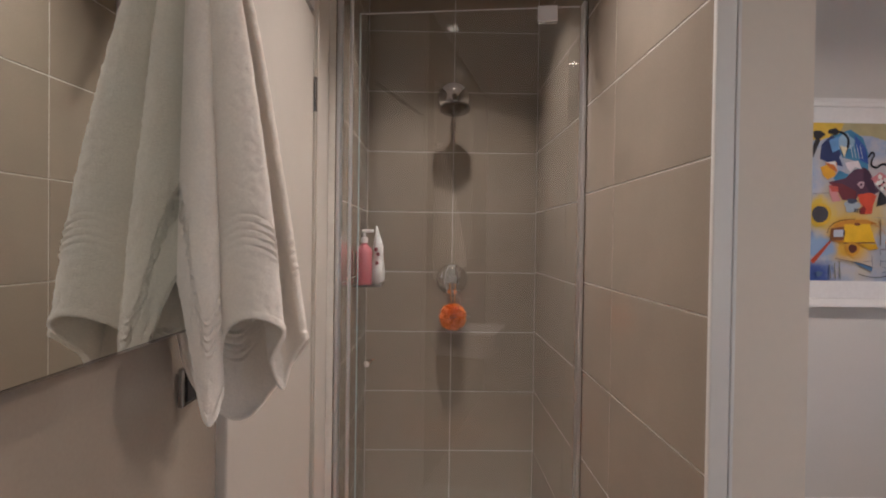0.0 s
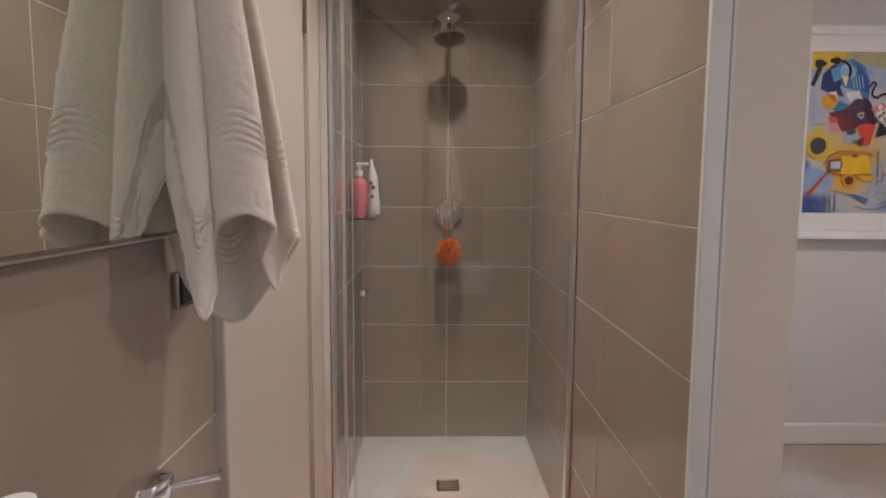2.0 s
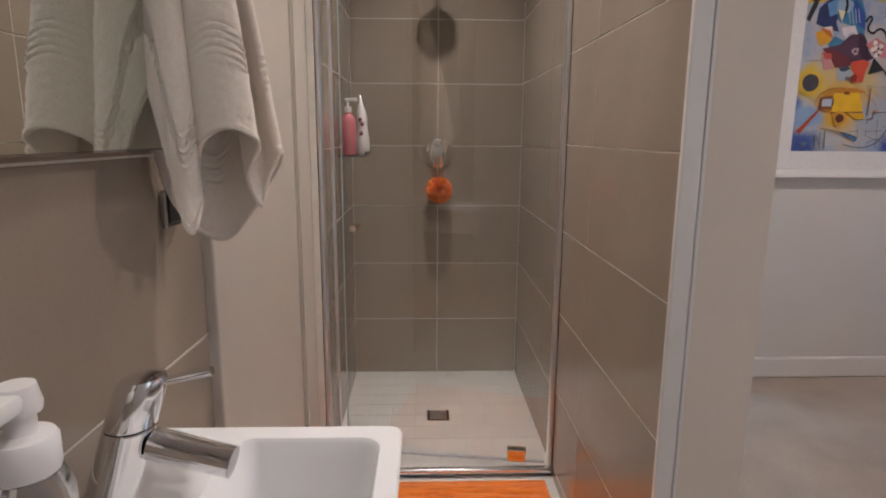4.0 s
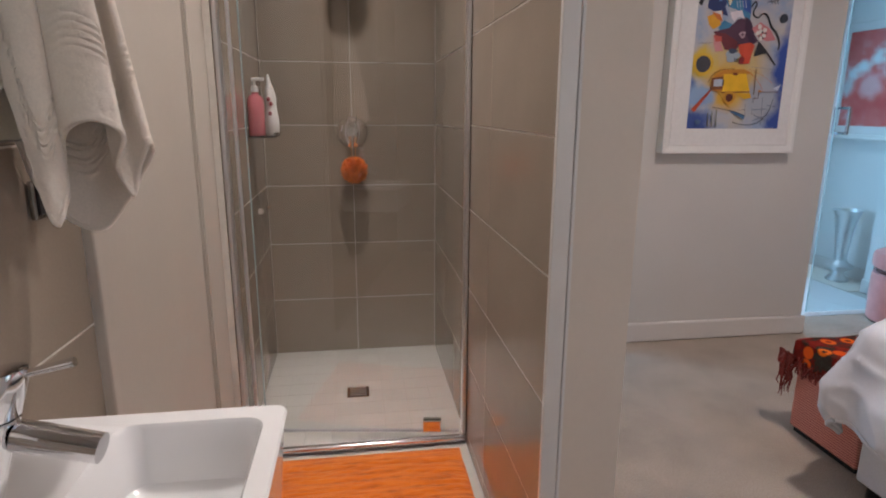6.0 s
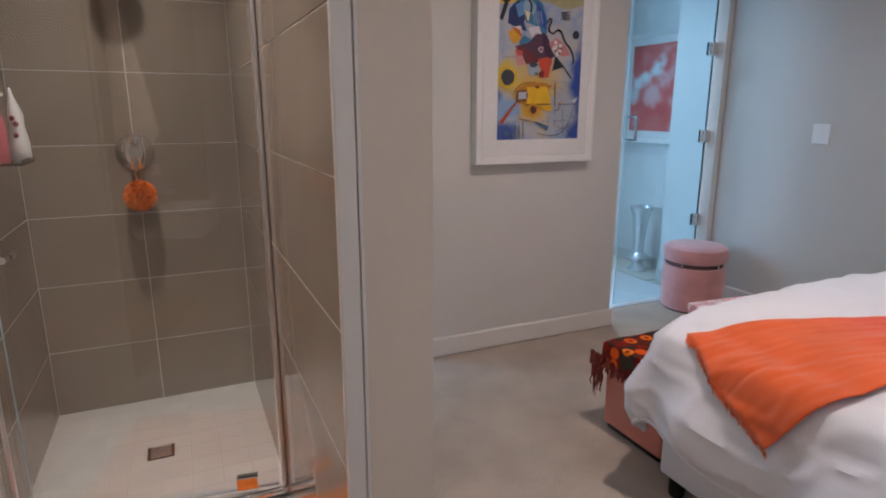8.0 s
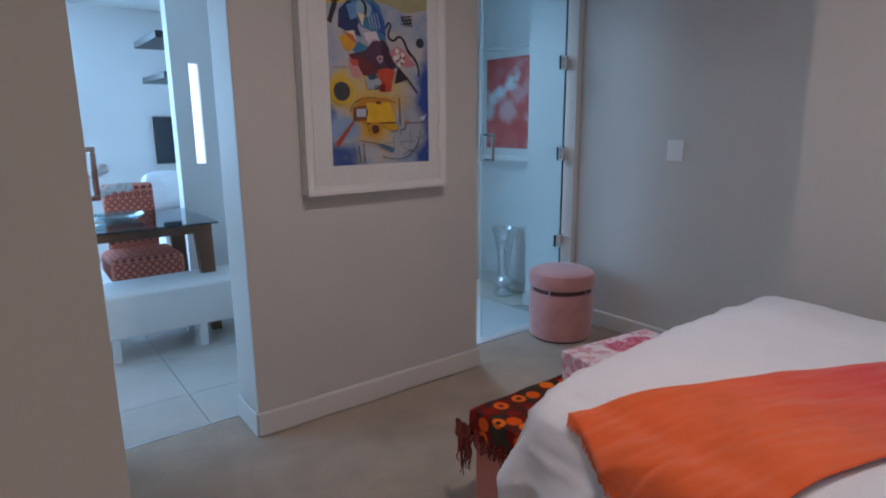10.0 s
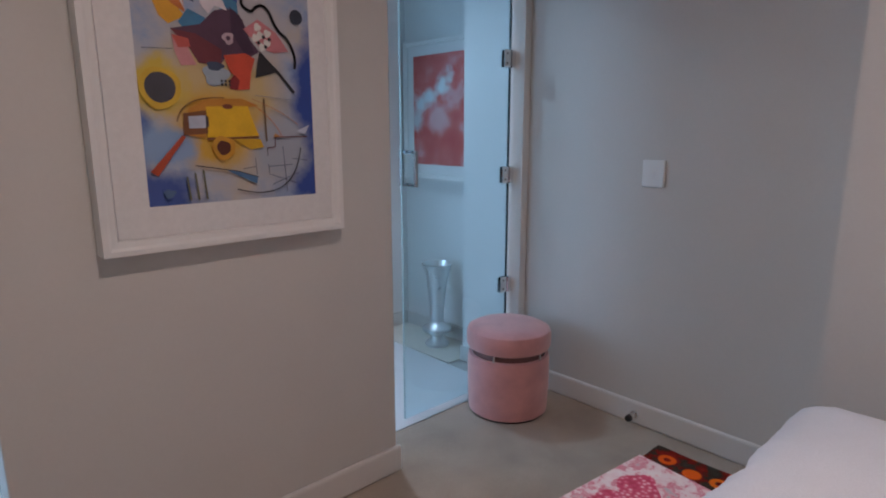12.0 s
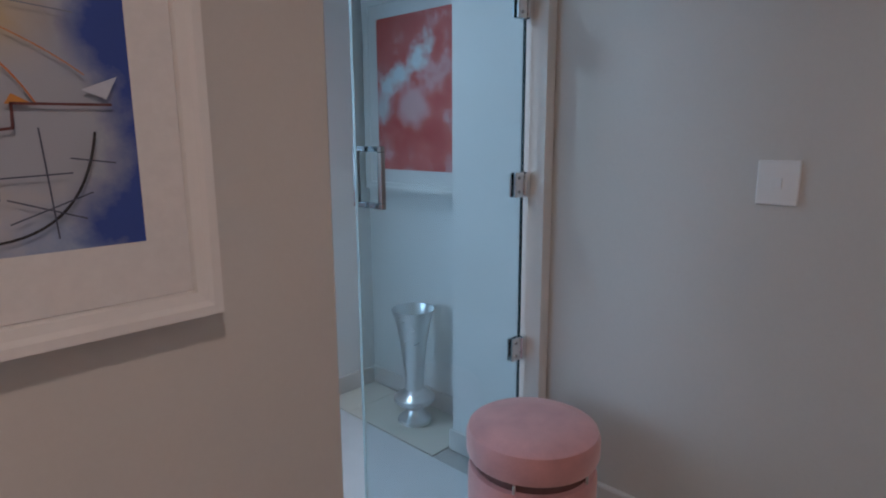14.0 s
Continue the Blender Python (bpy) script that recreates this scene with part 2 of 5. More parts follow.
spot = th.mix(1.0, disc, holed, "MULTIPLY")
th.color(th.mix(spot, ground, th.ramp(sep.outputs[1], [(0.2, (0.72, 0.10, 0.01)), (0.8, (0.85, 0.19, 0.015))])))
th.bump(500, 0.7, 0.003)
M_THROW = th.m
M_FRINGE = cloth("dark red wool fringe", (0.20, 0.022, 0.016), 500, 0.8, 0.3, 0.25)

# floral box paper
fl = Mat("pink floral box paper", (0.8, 0.7, 0.7), 0.35)
fv = fl.node("ShaderNodeTexVoronoi", Scale=34.0)
fl.link(fl.coords(), fv.inputs["Vector"])
petal = fl.ramp(fl.noise(17, 5, 0.7), [(0.38, (0.80, 0.74, 0.76)), (0.50, (0.76, 0.62, 0.66)), (0.55, (0.62, 0.16, 0.24)), (0.60, (0.72, 0.44, 0.50)), (0.66, (0.42, 0.46, 0.50)), (0.74, (0.72, 0.64, 0.66))])
fl.color(fl.mix(fl.ramp(fv.outputs["Distance"], [(0.08, (1, 1, 1)), (0.22, (0, 0, 0))]), petal, (0.78, 0.52, 0.56)))
M_FLORAL = fl.m
M_HEART = Mat("deep pink blossom print", (0.55, 0.045, 0.13), 0.35)
hv = M_HEART.node("ShaderNodeTexVoronoi", Scale=70.0)
M_HEART.link(M_HEART.coords(), hv.inputs["Vector"])
M_HEART.color(M_HEART.ramp(hv.outputs["Distance"], [(0.12, (0.84, 0.66, 0.70)), (0.30, (0.70, 0.28, 0.36)), (0.48, (0.60, 0.07, 0.16)), (0.8, (0.48, 0.03, 0.09))]))
M_HEART = M_HEART.m

# scalloped chair fabric
ch = Mat("scalloped coral fabric", (0.5, 0.13, 0.1), 0.9, spec=0.15)
bt = ch.node("ShaderNodeTexVoronoi", Scale=19.0, Randomness=0.0)
ch.link(ch.coords(), bt.inputs["Vector"])
ch.color(ch.ramp(bt.outputs["Distance"], [(0.18, (0.78, 0.30, 0.20)), (0.30, (0.70, 0.20, 0.13)), (0.42, (0.26, 0.045, 0.045)), (0.54, (0.72, 0.28, 0.20))]))
ch.bump(600, 0.4, 0.001)
M_CHAIR = ch.m

# red abstract print
rp = Mat("red and white abstract print", (0.5, 0.1, 0.1), 0.5)
# blue/yellow wash of the large print
aw = Mat("blue and yellow watercolour wash", (0.5, 0.5, 0.6), 0.6)


def soft_spot(m, at, reach, ragged=0.16, stretch=(1, 1, 1)):
    """1 near a place, falling softly and unevenly to 0 at the reach."""
    mp_ = m.t.nodes.new("ShaderNodeMapping")
    mp_.inputs["Location"].default_value = tuple(-a * k for a, k in zip(at, stretch))
    mp_.inputs["Scale"].default_value = stretch
    m.link(m.coords(), mp_.inputs[0])
    ln = m.t.nodes.new("ShaderNodeVectorMath")
    ln.operation = "LENGTH"
    m.link(mp_.outputs[0], ln.inputs[0])
    ad = m.t.nodes.new("ShaderNodeMath")
    ad.operation = "MULTIPLY_ADD"
    ad.inputs[1].default_value = ragged
    m.link(m.noise(11, 5, 0.6), ad.inputs[0])
    m.link(ln.outputs["Value"], ad.inputs[2])
    rg = m.node("ShaderNodeMapRange", From_Min=reach * 0.55 + ragged * 0.5, From_Max=reach + ragged * 0.5, To_Min=1.0, To_Max=0.0)
    m.link(ad.outputs[0], rg.inputs[0])
    return rg.outputs[0]


red_ = rp.ramp(rp.noise(5.0, 6, 0.62), [(0.35, (0.52, 0.055, 0.05)), (0.52, (0.60, 0.12, 0.11)), (0.62, (0.64, 0.33, 0.34)), (0.72, (0.58, 0.16, 0.15))])
for spot_, reach_, tone_ in (
    ((0.36, 0, 0.40), 0.13, (0.64, 0.36, 0.37)),
    ((0.15, 0, 0.40), 0.09, (0.56, 0.55, 0.58)),
    ((0.17, 0, 0.51), 0.09, (0.60, 0.68, 0.72)),
    ((0.27, 0, 0.56), 0.09, (0.60, 0.70, 0.74)),
    ((0.38, 0, 0.62), 0.09, (0.62, 0.70, 0.73)),
    ((0.47, 0, 0.70), 0.07, (0.62, 0.64, 0.66)),
    ((0.22, 0, 0.42), 0.06, (0.56, 0.10, 0.10)),
    ((0.34, 0, 0.21), 0.05, (0.40, 0.16, 0.20)),
):
    red_ = rp.mix(soft_spot(rp, spot_, reach_, 0.14), red_, tone_)
rp.color(red_)
M_REDART = rp.m

ground_ = aw.ramp(aw.noise(5.5, 5, 0.6), [(0.32, (0.16, 0.24, 0.45)), (0.45, (0.30, 0.37, 0.52)), (0.55, (0.43, 0.44, 0.49)), (0.68, (0.50, 0.45, 0.38))])
for spot_, reach_, tone_, st_ in (
    ((0.25, 0, 0.30), 0.24, (0.55, 0.42, 0.20), (1, 1, 1)),
    ((0.23, 0, 0.22), 0.17, (0.62, 0.36, 0.04), (1, 1, 1.2)),
    ((0.06, 0, 0.33), 0.10, (0.62, 0.44, 0.05), (1, 1, 1)),
    ((0.54, 0, 0.27), 0.16, (0.025, 0.065, 0.30), (2.0, 1, 0.5)),
    ((0.53, 0, 0.08), 0.14, (0.03, 0.07, 0.30), (1.6, 1, 0.9)),
    ((0.0, 0, 0.02), 0.16, (0.05, 0.09, 0.30), (0.8, 1, 1.6)),
    ((0.0, 0, 0.20), 0.08, (0.08, 0.14, 0.36), (1.5, 1, 1)),
    ((0.42, 0, 0.16), 0.13, (0.36, 0.39, 0.45), (1, 1, 1)),
    ((0.07, 0, 0.17), 0.10, (0.24, 0.36, 0.56), (1, 1, 1.3)),
    ((0.20, 0, 0.245), 0.10, (0.60, 0.30, 0.03), (1, 1, 1.6)),
    ((0.36, 0, 0.52), 0.12, (0.46, 0.44, 0.46), (1, 1, 1)),
):
    ground_ = aw.mix(soft_spot(aw, spot_, reach_, 0.12, st_), ground_, tone_)
aw.color(ground_)
M_WASH = aw.m
M_SILVER = Mat("mercury silver glaze", (0.80, 0.81, 0.81), 0.28, 1.0).rough_vary(0.2, 0.42, 30).bump(60, 0.1, 0.001).m


def plain(name, c, rough=0.55):
    return Mat(name, c, rough).vary(0.12, 14, 120, 0.05).m


# ---- building helpers ----
def box(bm, x0, x1, y0, y1, z0, z1, bevel=0.0, seg=2):
    m = Matrix.Translation(((x0 + x1) / 2, (y0 + y1) / 2, (z0 + z1) / 2)) @ Matrix.Diagonal((x1 - x0, y1 - y0, z1 - z0, 1))
    made = bmesh.ops.create_cube(bm, size=1.0, matrix=m)
    if bevel:
        es = {e for v in made["verts"] for e in v.link_edges}
        bmesh.ops.bevel(bm, geom=list(es), offset=bevel, segments=seg, affect="EDGES", profile=0.5)
    return bm


def solid(x0, x1, y0, y1, z0, z1, bevel=0.0, seg=2):
    return box(bmesh.new(), x0, x1, y0, y1, z0, z1, bevel, seg)


def tube(bm, a, b, r0, r1=None, seg=24, caps=True):
    """A round bar from a to b."""
    a, b = Vector(a), Vector(b)
    d = b - a
    m = Matrix.Translation((a + b) / 2) @ d.to_track_quat("Z", "Y").to_matrix().to_4x4()
    bmesh.ops.create_cone(bm, cap_ends=caps, segments=seg, radius1=r0, radius2=r0 if r1 is None else r1, depth=d.length, matrix=m)
    return bm


def lathe(profile, at, seg=48):
    """A turned shape about z; profile: (radius, height) pairs."""
    bm = bmesh.new()
    rings = []
    for r, z in profile:
        if r < 1e-5:
            rings.append([bm.verts.new((at[0], at[1], at[2] + z))])
        else:
            rings.append([bm.verts.new((at[0] + r * math.cos(2 * math.pi * k / seg), at[1] + r * math.sin(2 * math.pi * k / seg), at[2] + z)) for k in range(seg)])
    for p, q in zip(rings, rings[1:]):
        for k in range(seg):
            k2 = (k + 1) % seg
            if len(p) == 1:
                bm.faces.new((p[0], q[k2], q[k]))
            elif len(q) == 1:
                bm.faces.new((p[k], p[k2], q[0]))
            else:
                bm.faces.new((p[k], p[k2], q[k2], q[k]))
    bmesh.ops.recalc_face_normals(bm, faces=bm.faces)
    return bm


def mesh_of(name, bm, mats, smooth=False):
    me = bpy.data.meshes.new(name)
    bm.normal_update()
    bm.to_mesh(me)
    bm.free()
    for m in mats if isinstance(mats, (list, tuple)) else [mats]:
        me.materials.append(m)
    if smooth:
        for p in me.polygons:
            p.use_smooth = True
        me.set_sharp_from_angle(angle=radians(38))
    return me


def part(name, bm, material, parent, label="", smooth=False):
    ob = new(name, mesh_of(name, bm, material, smooth))
    ob.parent = parent
    if parent is not None:
        ob.matrix_parent_inverse = parent.matrix_world.inverted() if parent.parent is None else Matrix.Identity(4)
    if label:
        ob["label"] = label
    return ob


def thing(name, at, label, category, group="", kind=""):
    """An Empty at the base of a thing; its parts are built about the origin."""
    ob = new(name)
    ob.empty_display_size = 0.05
    ob.matrix_world = at if isinstance(at, Matrix) else Matrix.Translation(at)
    tagged(ob, label, category, group, kind)
    return ob


def local(name, bm, material, parent, label="", smooth=False):
    """A part given in its thing's own coordinates."""
    ob = new(name, mesh_of(name, bm, material, smooth))
    ob.parent = parent
    if label:
        ob["label"] = label
    return ob


def structure(name, bm, material, label, category, smooth=False):
    return tagged(new(name, mesh_of(name, bm, material, smooth)), label, category, "", "structure")


def single(name, bm, material, label, category, smooth=True, group=""):
    return tagged(new(name, mesh_of(name, bm, material, smooth)), label, category, group)


# ---- large structure ----
structure("floor", solid(-0.4, EAST + 0.3, -1.4, 3.235, FLOOR - 0.1, FLOOR), M_CARPET, "taupe cut-pile bedroom carpet", "floor")
structure("ceiling", solid(-0.4, 4.6, -1.4, 3.32, TOP, TOP + 0.1), M_CEIL, "plain painted ceiling", "ceiling")
structure("wall_south_west", solid(-0.4, 1.2, -1.35, -1.2, FLOOR, TOP), M_WALL, "painted wall behind the bathroom", "wall")
structure("wall_south_east", solid(2.8, 4.6, -1.35, -1.2, FLOOR, TOP), M_WALL, "painted wall at the head of the bed", "wall")
# opening for an added, unseen window that holds the bedroom fill
structure("wall_south_sill", solid(1.2, 2.8, -1.35, -1.2, FLOOR, 0.6), M_WALL, "painted wall under the window", "wall")
structure("wall_south_head", solid(1.2, 2.8, -1.35, -1.2, 2.3, TOP), M_WALL, "painted wall over the window", "wall")
structure("wall_east", solid(EAST, EAST + 0.25, 1.66, 3.32, FLOOR, TOP), M_WALL, "plain grey-lilac painted bedroom wall", "wall")
structure("wall_east_pier", solid(3.83, EAST + 0.25, -1.2, 1.66, FLOOR, TOP), M_WALL, "plain painted wall projecting beside the bed", "wall")
structure("wall_north", solid(1.705, 3.023, NORTH, 3.234, FLOOR, TOP, 0.006), M_WALL, "painted wall between two glass doors", "wall")
structure("wall_pier_backing", solid(SHX1 + 0.0012, SHX1 + 0.008, PIER_Y + 0.001, SHY1, FLOOR, TOP), M_GROUT, "grouted backing of the partition tiles", "wall")
structure("wall_pier", solid(SHX1 + 0.008, PIER_X, PIER_Y + 0.0, SHY1, FLOOR, TOP), M_PIER, "beige painted end of the shower partition wall", "wall")
structure("wall_door_head_west", solid(PIER_X, 1.705, NORTH + 0.12, BACK, 2.2, TOP), M_WALL, "painted wall over the glass door", "wall")
structure("wall_door_head_east", solid(3.045, EAST, NORTH + 0.12, BACK, 2.2, TOP), M_WALL, "painted wall over the glass door", "wall")
structure("wall_shower_back", solid(-0.3, PIER_X, SHY1 + 0.0012, 3.32, FLOOR, TOP), M_GROUT, "shower back wall behind tiles", "wall")
structure("wall_shower_left", solid(-0.3, SHX0 - 0.0012, SHY0 - 0.04, SHY1, FLOOR, TOP), M_GROUT, "shower side wall behind tiles", "wall")
# the basin wall stands slightly out of square
WEST = pose(-0.119, 0.90, 0, 0, 0, -2.0) @ pose(0.119, -0.90, 0)
structure("wall_west", solid(-0.4, -0.1207, -1.2, 1.035, FLOOR, TOP), M_GROUT, "bathroom wall behind tiles", "wall").matrix_world = WEST
structure("wall_west_jamb", solid(-0.3, -0.108, 1.80, SHY0 - 0.042, FLOOR, TOP), M_DOORPAINT, "painted door lining beside the shower", "wall")
structure("wall_west_far", solid(-0.45, -0.3, 1.0, 3.3, FLOOR, TOP), M_WALL, "painted wall behind the door", "wall")


M_SKIRT = paint("satin skirting paint", (0.70, 0.675, 0.65), 0.35)


def skirting(name, x0, x1, y0, y1, top=0.088):
    bm = solid(x0, x1, y0, y1, FLOOR, top, 0.0055 if min(x1 - x0, y1 - y0) < 0.02 else 0.011, 2)
    structure(name, bm, M_SKIRT, "white painted skirting board", "skirting")


skirting("baseboard_north", 1.700, 3.035, NORTH - 0.024, NORTH - 0.001)
skirting("baseboard_north_return", 1.691, 1.703, NORTH - 0.012, 3.232)
skirting("baseboard_east", EAST - 0.024, EAST - 0.001, 1.66, 3.30)
skirting("baseboard_pier", PIER_X + 0.001, PIER_X + 0.014, PIER_Y, 3.3)

# north wall and floor of the living room
structure("floor_living", solid(-1.2, 3.045, 3.24, 7.7, FLOOR - 0.12, FLOOR - 0.006), M_GROUTG, "tiled living room floor bed", "floor")
structure("ceiling_living", solid(-1.3, 3.045, 3.32, 7.7, TOP - 0.1, TOP + 0.1), M_CEIL, "plain painted ceiling", "ceiling")
structure("wall_living_far_right", solid(1.62, 2.9, 7.5, 7.65, FLOOR, TOP), M_WALLW, "white painted far wall", "wall")
structure("wall_living_far_head", solid(-1.2, 1.62, 7.5, 7.65, 2.45, TOP), M_WALLW, "white painted wall over the window", "wall")
structure("wall_living_far_left", solid(-1.2, 0.5, 7.5, 7.65, FLOOR, 2.45), M_WALLW, "white painted far wall", "wall")
structure("wall_living_side", solid(2.5, 2.7, 5.84, 7.5, FLOOR, TOP), M_WALLW, "white painted side wall with shelves", "wall")
structure("wall_living_west", solid(-1.3, -1.2, 3.3, 4.3, FLOOR, TOP), M_WALLW, "white painted wall", "wall")
structure("wall_living_west_far", solid(-1.3, -1.2, 6.1, 7.6, FLOOR, TOP), M_WALLW, "white painted wall", "wall")
# this opening is made up to hold the side fill lamp
structure("wall_living_west_sill", solid(-1.3, -1.2, 4.3, 6.1, FLOOR, 0.5), M_WALLW, "white painted wall under an unseen added opening", "wall")
structure("wall_living_west_head", solid(-1.3, -1.2, 4.3, 6.1, 2.45, TOP), M_WALLW, "white painted wall over an unseen added opening", "wall")
structure("wall_living_south", solid(-1.2, -0.4, 3.2, 3.35, FLOOR, TOP), M_WALLW, "white painted wall", "wall")
bm = solid(2.115, 2.25, 5.70, 5.84, FLOOR, TOP)
box(bm, 2.325, 3.045, 5.70, 5.84, FLOOR, TOP)
box(bm, 2.25, 2.325, 5.70, 5.84, FLOOR, 1.07)
box(bm, 2.25, 2.325, 5.70, 5.84, 1.88, TOP)
structure("wall_living_fin", bm, M_WALLW, "white wall with a narrow upright slot", "wall")
# the slot's brightness is put in as emission; nothing behind lights it
nl = Mat("glowing slot panel", (0.9, 0.95, 1.0), 0.5)
nl.set("Emission Color", (0.80, 0.93, 1.0, 1))
nl.set("Emission Strength", 2.2)
structure("window_3", solid(2.254, 2.321, 5.755, 5.765, 1.074, 1.876), nl.m, "narrow upright slot panel, its brightness put in as glow", "window")
structure("wall_hall_west", solid(2.95, 3.045, 4.50, 7.6, FLOOR, TOP), M_WALLW, "white hall wall", "wall")

# hall beyond the east glass door
structure("floor_hall", solid(3.045, 4.5, 3.24, 4.7, FLOOR - 0.12, FLOOR - 0.006), M_GROUTG, "tiled hall floor bed", "floor")
structure("ceiling_hall", solid(3.045, 4.6, 3.32, 4.7, TOP, TOP + 0.1), M_CEIL, "plain painted ceiling", "ceiling")
structure("wall_hall_near", solid(4.10, 4.5, 3.32, 3.67, FLOOR, TOP, 0.004), M_WALLW, "white hall wall beside the niche", "wall")
structure("wall_hall_niche", solid(4.34, 4.5, 3.67, 4.62, FLOOR, TOP), M_WALLW, "white wall at the back of the niche", "wall")
structure("wall_hall_end", solid(3.045, 4.5, 4.50, 4.65, FLOOR, TOP), M_WALLW, "white end wall of the hall", "wall")
skirting("baseboard_hall_near", 4.087, 4.099, 3.33, 3.682, 0.07)
skirting("baseboard_hall_return", 4.099, 4.34, 3.671, 3.683, 0.07)
skirting("baseboard_hall_niche", 4.327, 4.339, 3.683, 4.5, 0.07)
skirting("baseboard_hall_end", 3.06, 4.327, 4.487, 4.499, 0.07)


# ---- doors, glass and openings ----
def square_pull(parent, x, z0, z1, y0=0.0):
    """A square D-shaped pull on both faces of a glass leaf, in the leaf's own coordinates (leaf along x, faces to +-y)."""
    for side in (-1, 1):
        bm = bmesh.new()
        a, b = y0 + side * 0.006, y0 + side * 0.062
        lo, hi = min(a, b), max(a, b)
        box(bm, x - 0.008, x + 0.008, lo, hi, z1 - 0.016, z1, 0.002)
        box(bm, x - 0.008, x + 0.008, lo, hi, z0, z0 + 0.016, 0.002)
        c = b - side * 0.016
        box(bm, x - 0.008, x + 0.008, min(b, c), max(b, c), z0 + 0.016, z1 - 0.016, 0.002)
        local("door_pull", bm, M_CHROMED, parent, "square satin steel pull handle")


def glass_leaf(name, at, width, height, hinge_z, label, free_edge):
    """A frameless glass leaf; the hinge edge at the origin, the leaf along -x."""
    d = thing(name, at, label, "glass door", "frameless glass doors")
    d["kind"] = "structure"
    pane = local("glass_pane", solid(-width, 0, -0.005, 0.005, 0.008, height), M_DOORGLASS, d)
    bm = solid(0.0005, 0.0045, -0.0055, 0.0055, 0.008, height)
    local("glass_edge", bm, M_EDGE, d, "dark polished glass edge")
    bm = solid(-width - 0.003, -width - 0.0005, -0.0055, 0.0055, 0.008, height)
    local("glass_edge", bm, free_edge, d, "polished glass edge")
    for z in hinge_z:
        bm = bmesh.new()
        box(bm, -0.052, -0.004, -0.014, -0.0062, z - 0.045, z + 0.045, 0.002)
        box(bm, -0.052, -0.004, 0.0062, 0.014, z - 0.045, z + 0.045, 0.002)
        box(bm, 0.006, 0.030, -0.02, 0.014, z - 0.045, z + 0.045, 0.002)
        tube(bm, (0.0055, -0.012, z - 0.04), (0.0055, -0.012, z + 0.04), 0.009, seg=12)
        h = local("hinge", bm, M_CHROME, d, "polished chrome glass hinge")
        for dz in (-0.025, 0.025):
            local("bolt", tube(bmesh.new(), (-0.03, -0.0138, z + dz), (-0.03, -0.0165, z + dz), 0.006, seg=10), M_CHROMED, h)
    square_pull(d, -width + 0.042, 1.178, 1.348)
    return d


HZ = (0.58, 1.20, 1.81)
glass_leaf("door_1", pose(4.072, 3.30, FLOOR, 0, 0, 0), 0.745, 2.22, HZ, "closed blue-tinted frameless glass door to the hall", M_EDGEL)
glass_leaf("door_2", pose(1.005, 3.26, FLOOR, 0, 0, 97), -0.0 + 0.68, 2.22, HZ, "open frameless glass door beside the partition", M_EDGE)
bm = solid(4.106, EAST - 0.001, 3.225, 3.318, FLOOR, 2.2, 0.003)
structure("trim_door_jamb", bm, M_TRIM, "white painted door jamb", "door frame")
structure("trim_threshold_east", solid(3.034, 4.10, 3.236, 3.244, FLOOR - 0.02, FLOOR + 0.003), M_ALU, "metal carpet edging strip", "threshold")
structure("trim_threshold_west", solid(0.96, 1.70, 3.236, 3.244, FLOOR - 0.02, FLOOR + 0.003), M_ALU, "metal carpet edging strip", "threshold")

# partition wall's front: white jamb strip beside the tiles
structure("trim_pier_jamb", solid(SHX1 - 0.008, SHX1 + 0.030, PIER_Y - 0.016, PIER_Y - 0.001, FLOOR, TOP, 0.003), M_TRIM, "white painted corner bead beside tiles", "trim")
structure("trim_pier_bead", solid(SHX1 + 0.034, SHX1 + 0.042, PIER_Y - 0.010, PIER_Y - 0.001, FLOOR, TOP, 0.002), M_TRIM, "thin raised paint bead on the partition end", "trim")

# painted door in the west wall
d = thing("door_3", (-0.12, 1.07, FLOOR), "closed beige painted bathroom door", "door")
d["kind"] = "structure"
local("door_leaf", solid(-0.03, 0.008, 0.004, 0.722, 0.008, 2.06, 0.003), M_DOORPAINT, d)
for z in (0.30, 1.83):
    bm = solid(0.0085, 0.012, 0.716, 0.728, z - 0.05, z + 0.05)
    tube(bm, (0.013, 0.724, z - 0.05), (0.013, 0.724, z + 0.05), 0.006, seg=12)
    local("hinge", bm, M_CHROMED, d, "brushed metal butt hinge")
structure("trim_door_architrave", solid(-0.13, -0.098, 1.037, 1.068, FLOOR, TOP, 0.004), M_DOORPAINT, "painted door architrave beside tiles", "trim")
structure("trim_door_rebate", solid(-0.107, -0.100, 1.805, 1.835, FLOOR, TOP, 0.002), M_DOORPAINT, "thin painted stop bead", "trim")
structure("wall_west_door_head", solid(-0.3, -0.113, 1.068, 1.80, 2.05, TOP), M_WALL, "painted wall over the door", "wall")

M_SKYGLOW = Mat("bright hazy sky", (0.8, 0.9, 1.0), 1.0)
M_SKYGLOW.set("Emission Color", (0.80, 0.93, 1.0, 1))
M_SKYGLOW.set("Emission Strength", 3.0)
M_SKYGLOW = M_SKYGLOW.m
# windows
w = thing("window_1", (1.06, 7.56, FLOOR), "tall bright window with white frame", "window")
w["kind"] = "structure"
for x0, x1, z0, z1 in ((-0.56, -0.5, 0.02, 2.47), (0.5, 0.56, 0.02, 2.47), (-0.02, 0.02, 0.08, 2.42), (-0.5, 0.5, 0.02, 0.08), (-0.5, 0.5, 2.42, 2.47)):
    local("window_frame", solid(x0, x1, -0.03, 0.03, z0, z1, 0.003), M_TRIM, w)
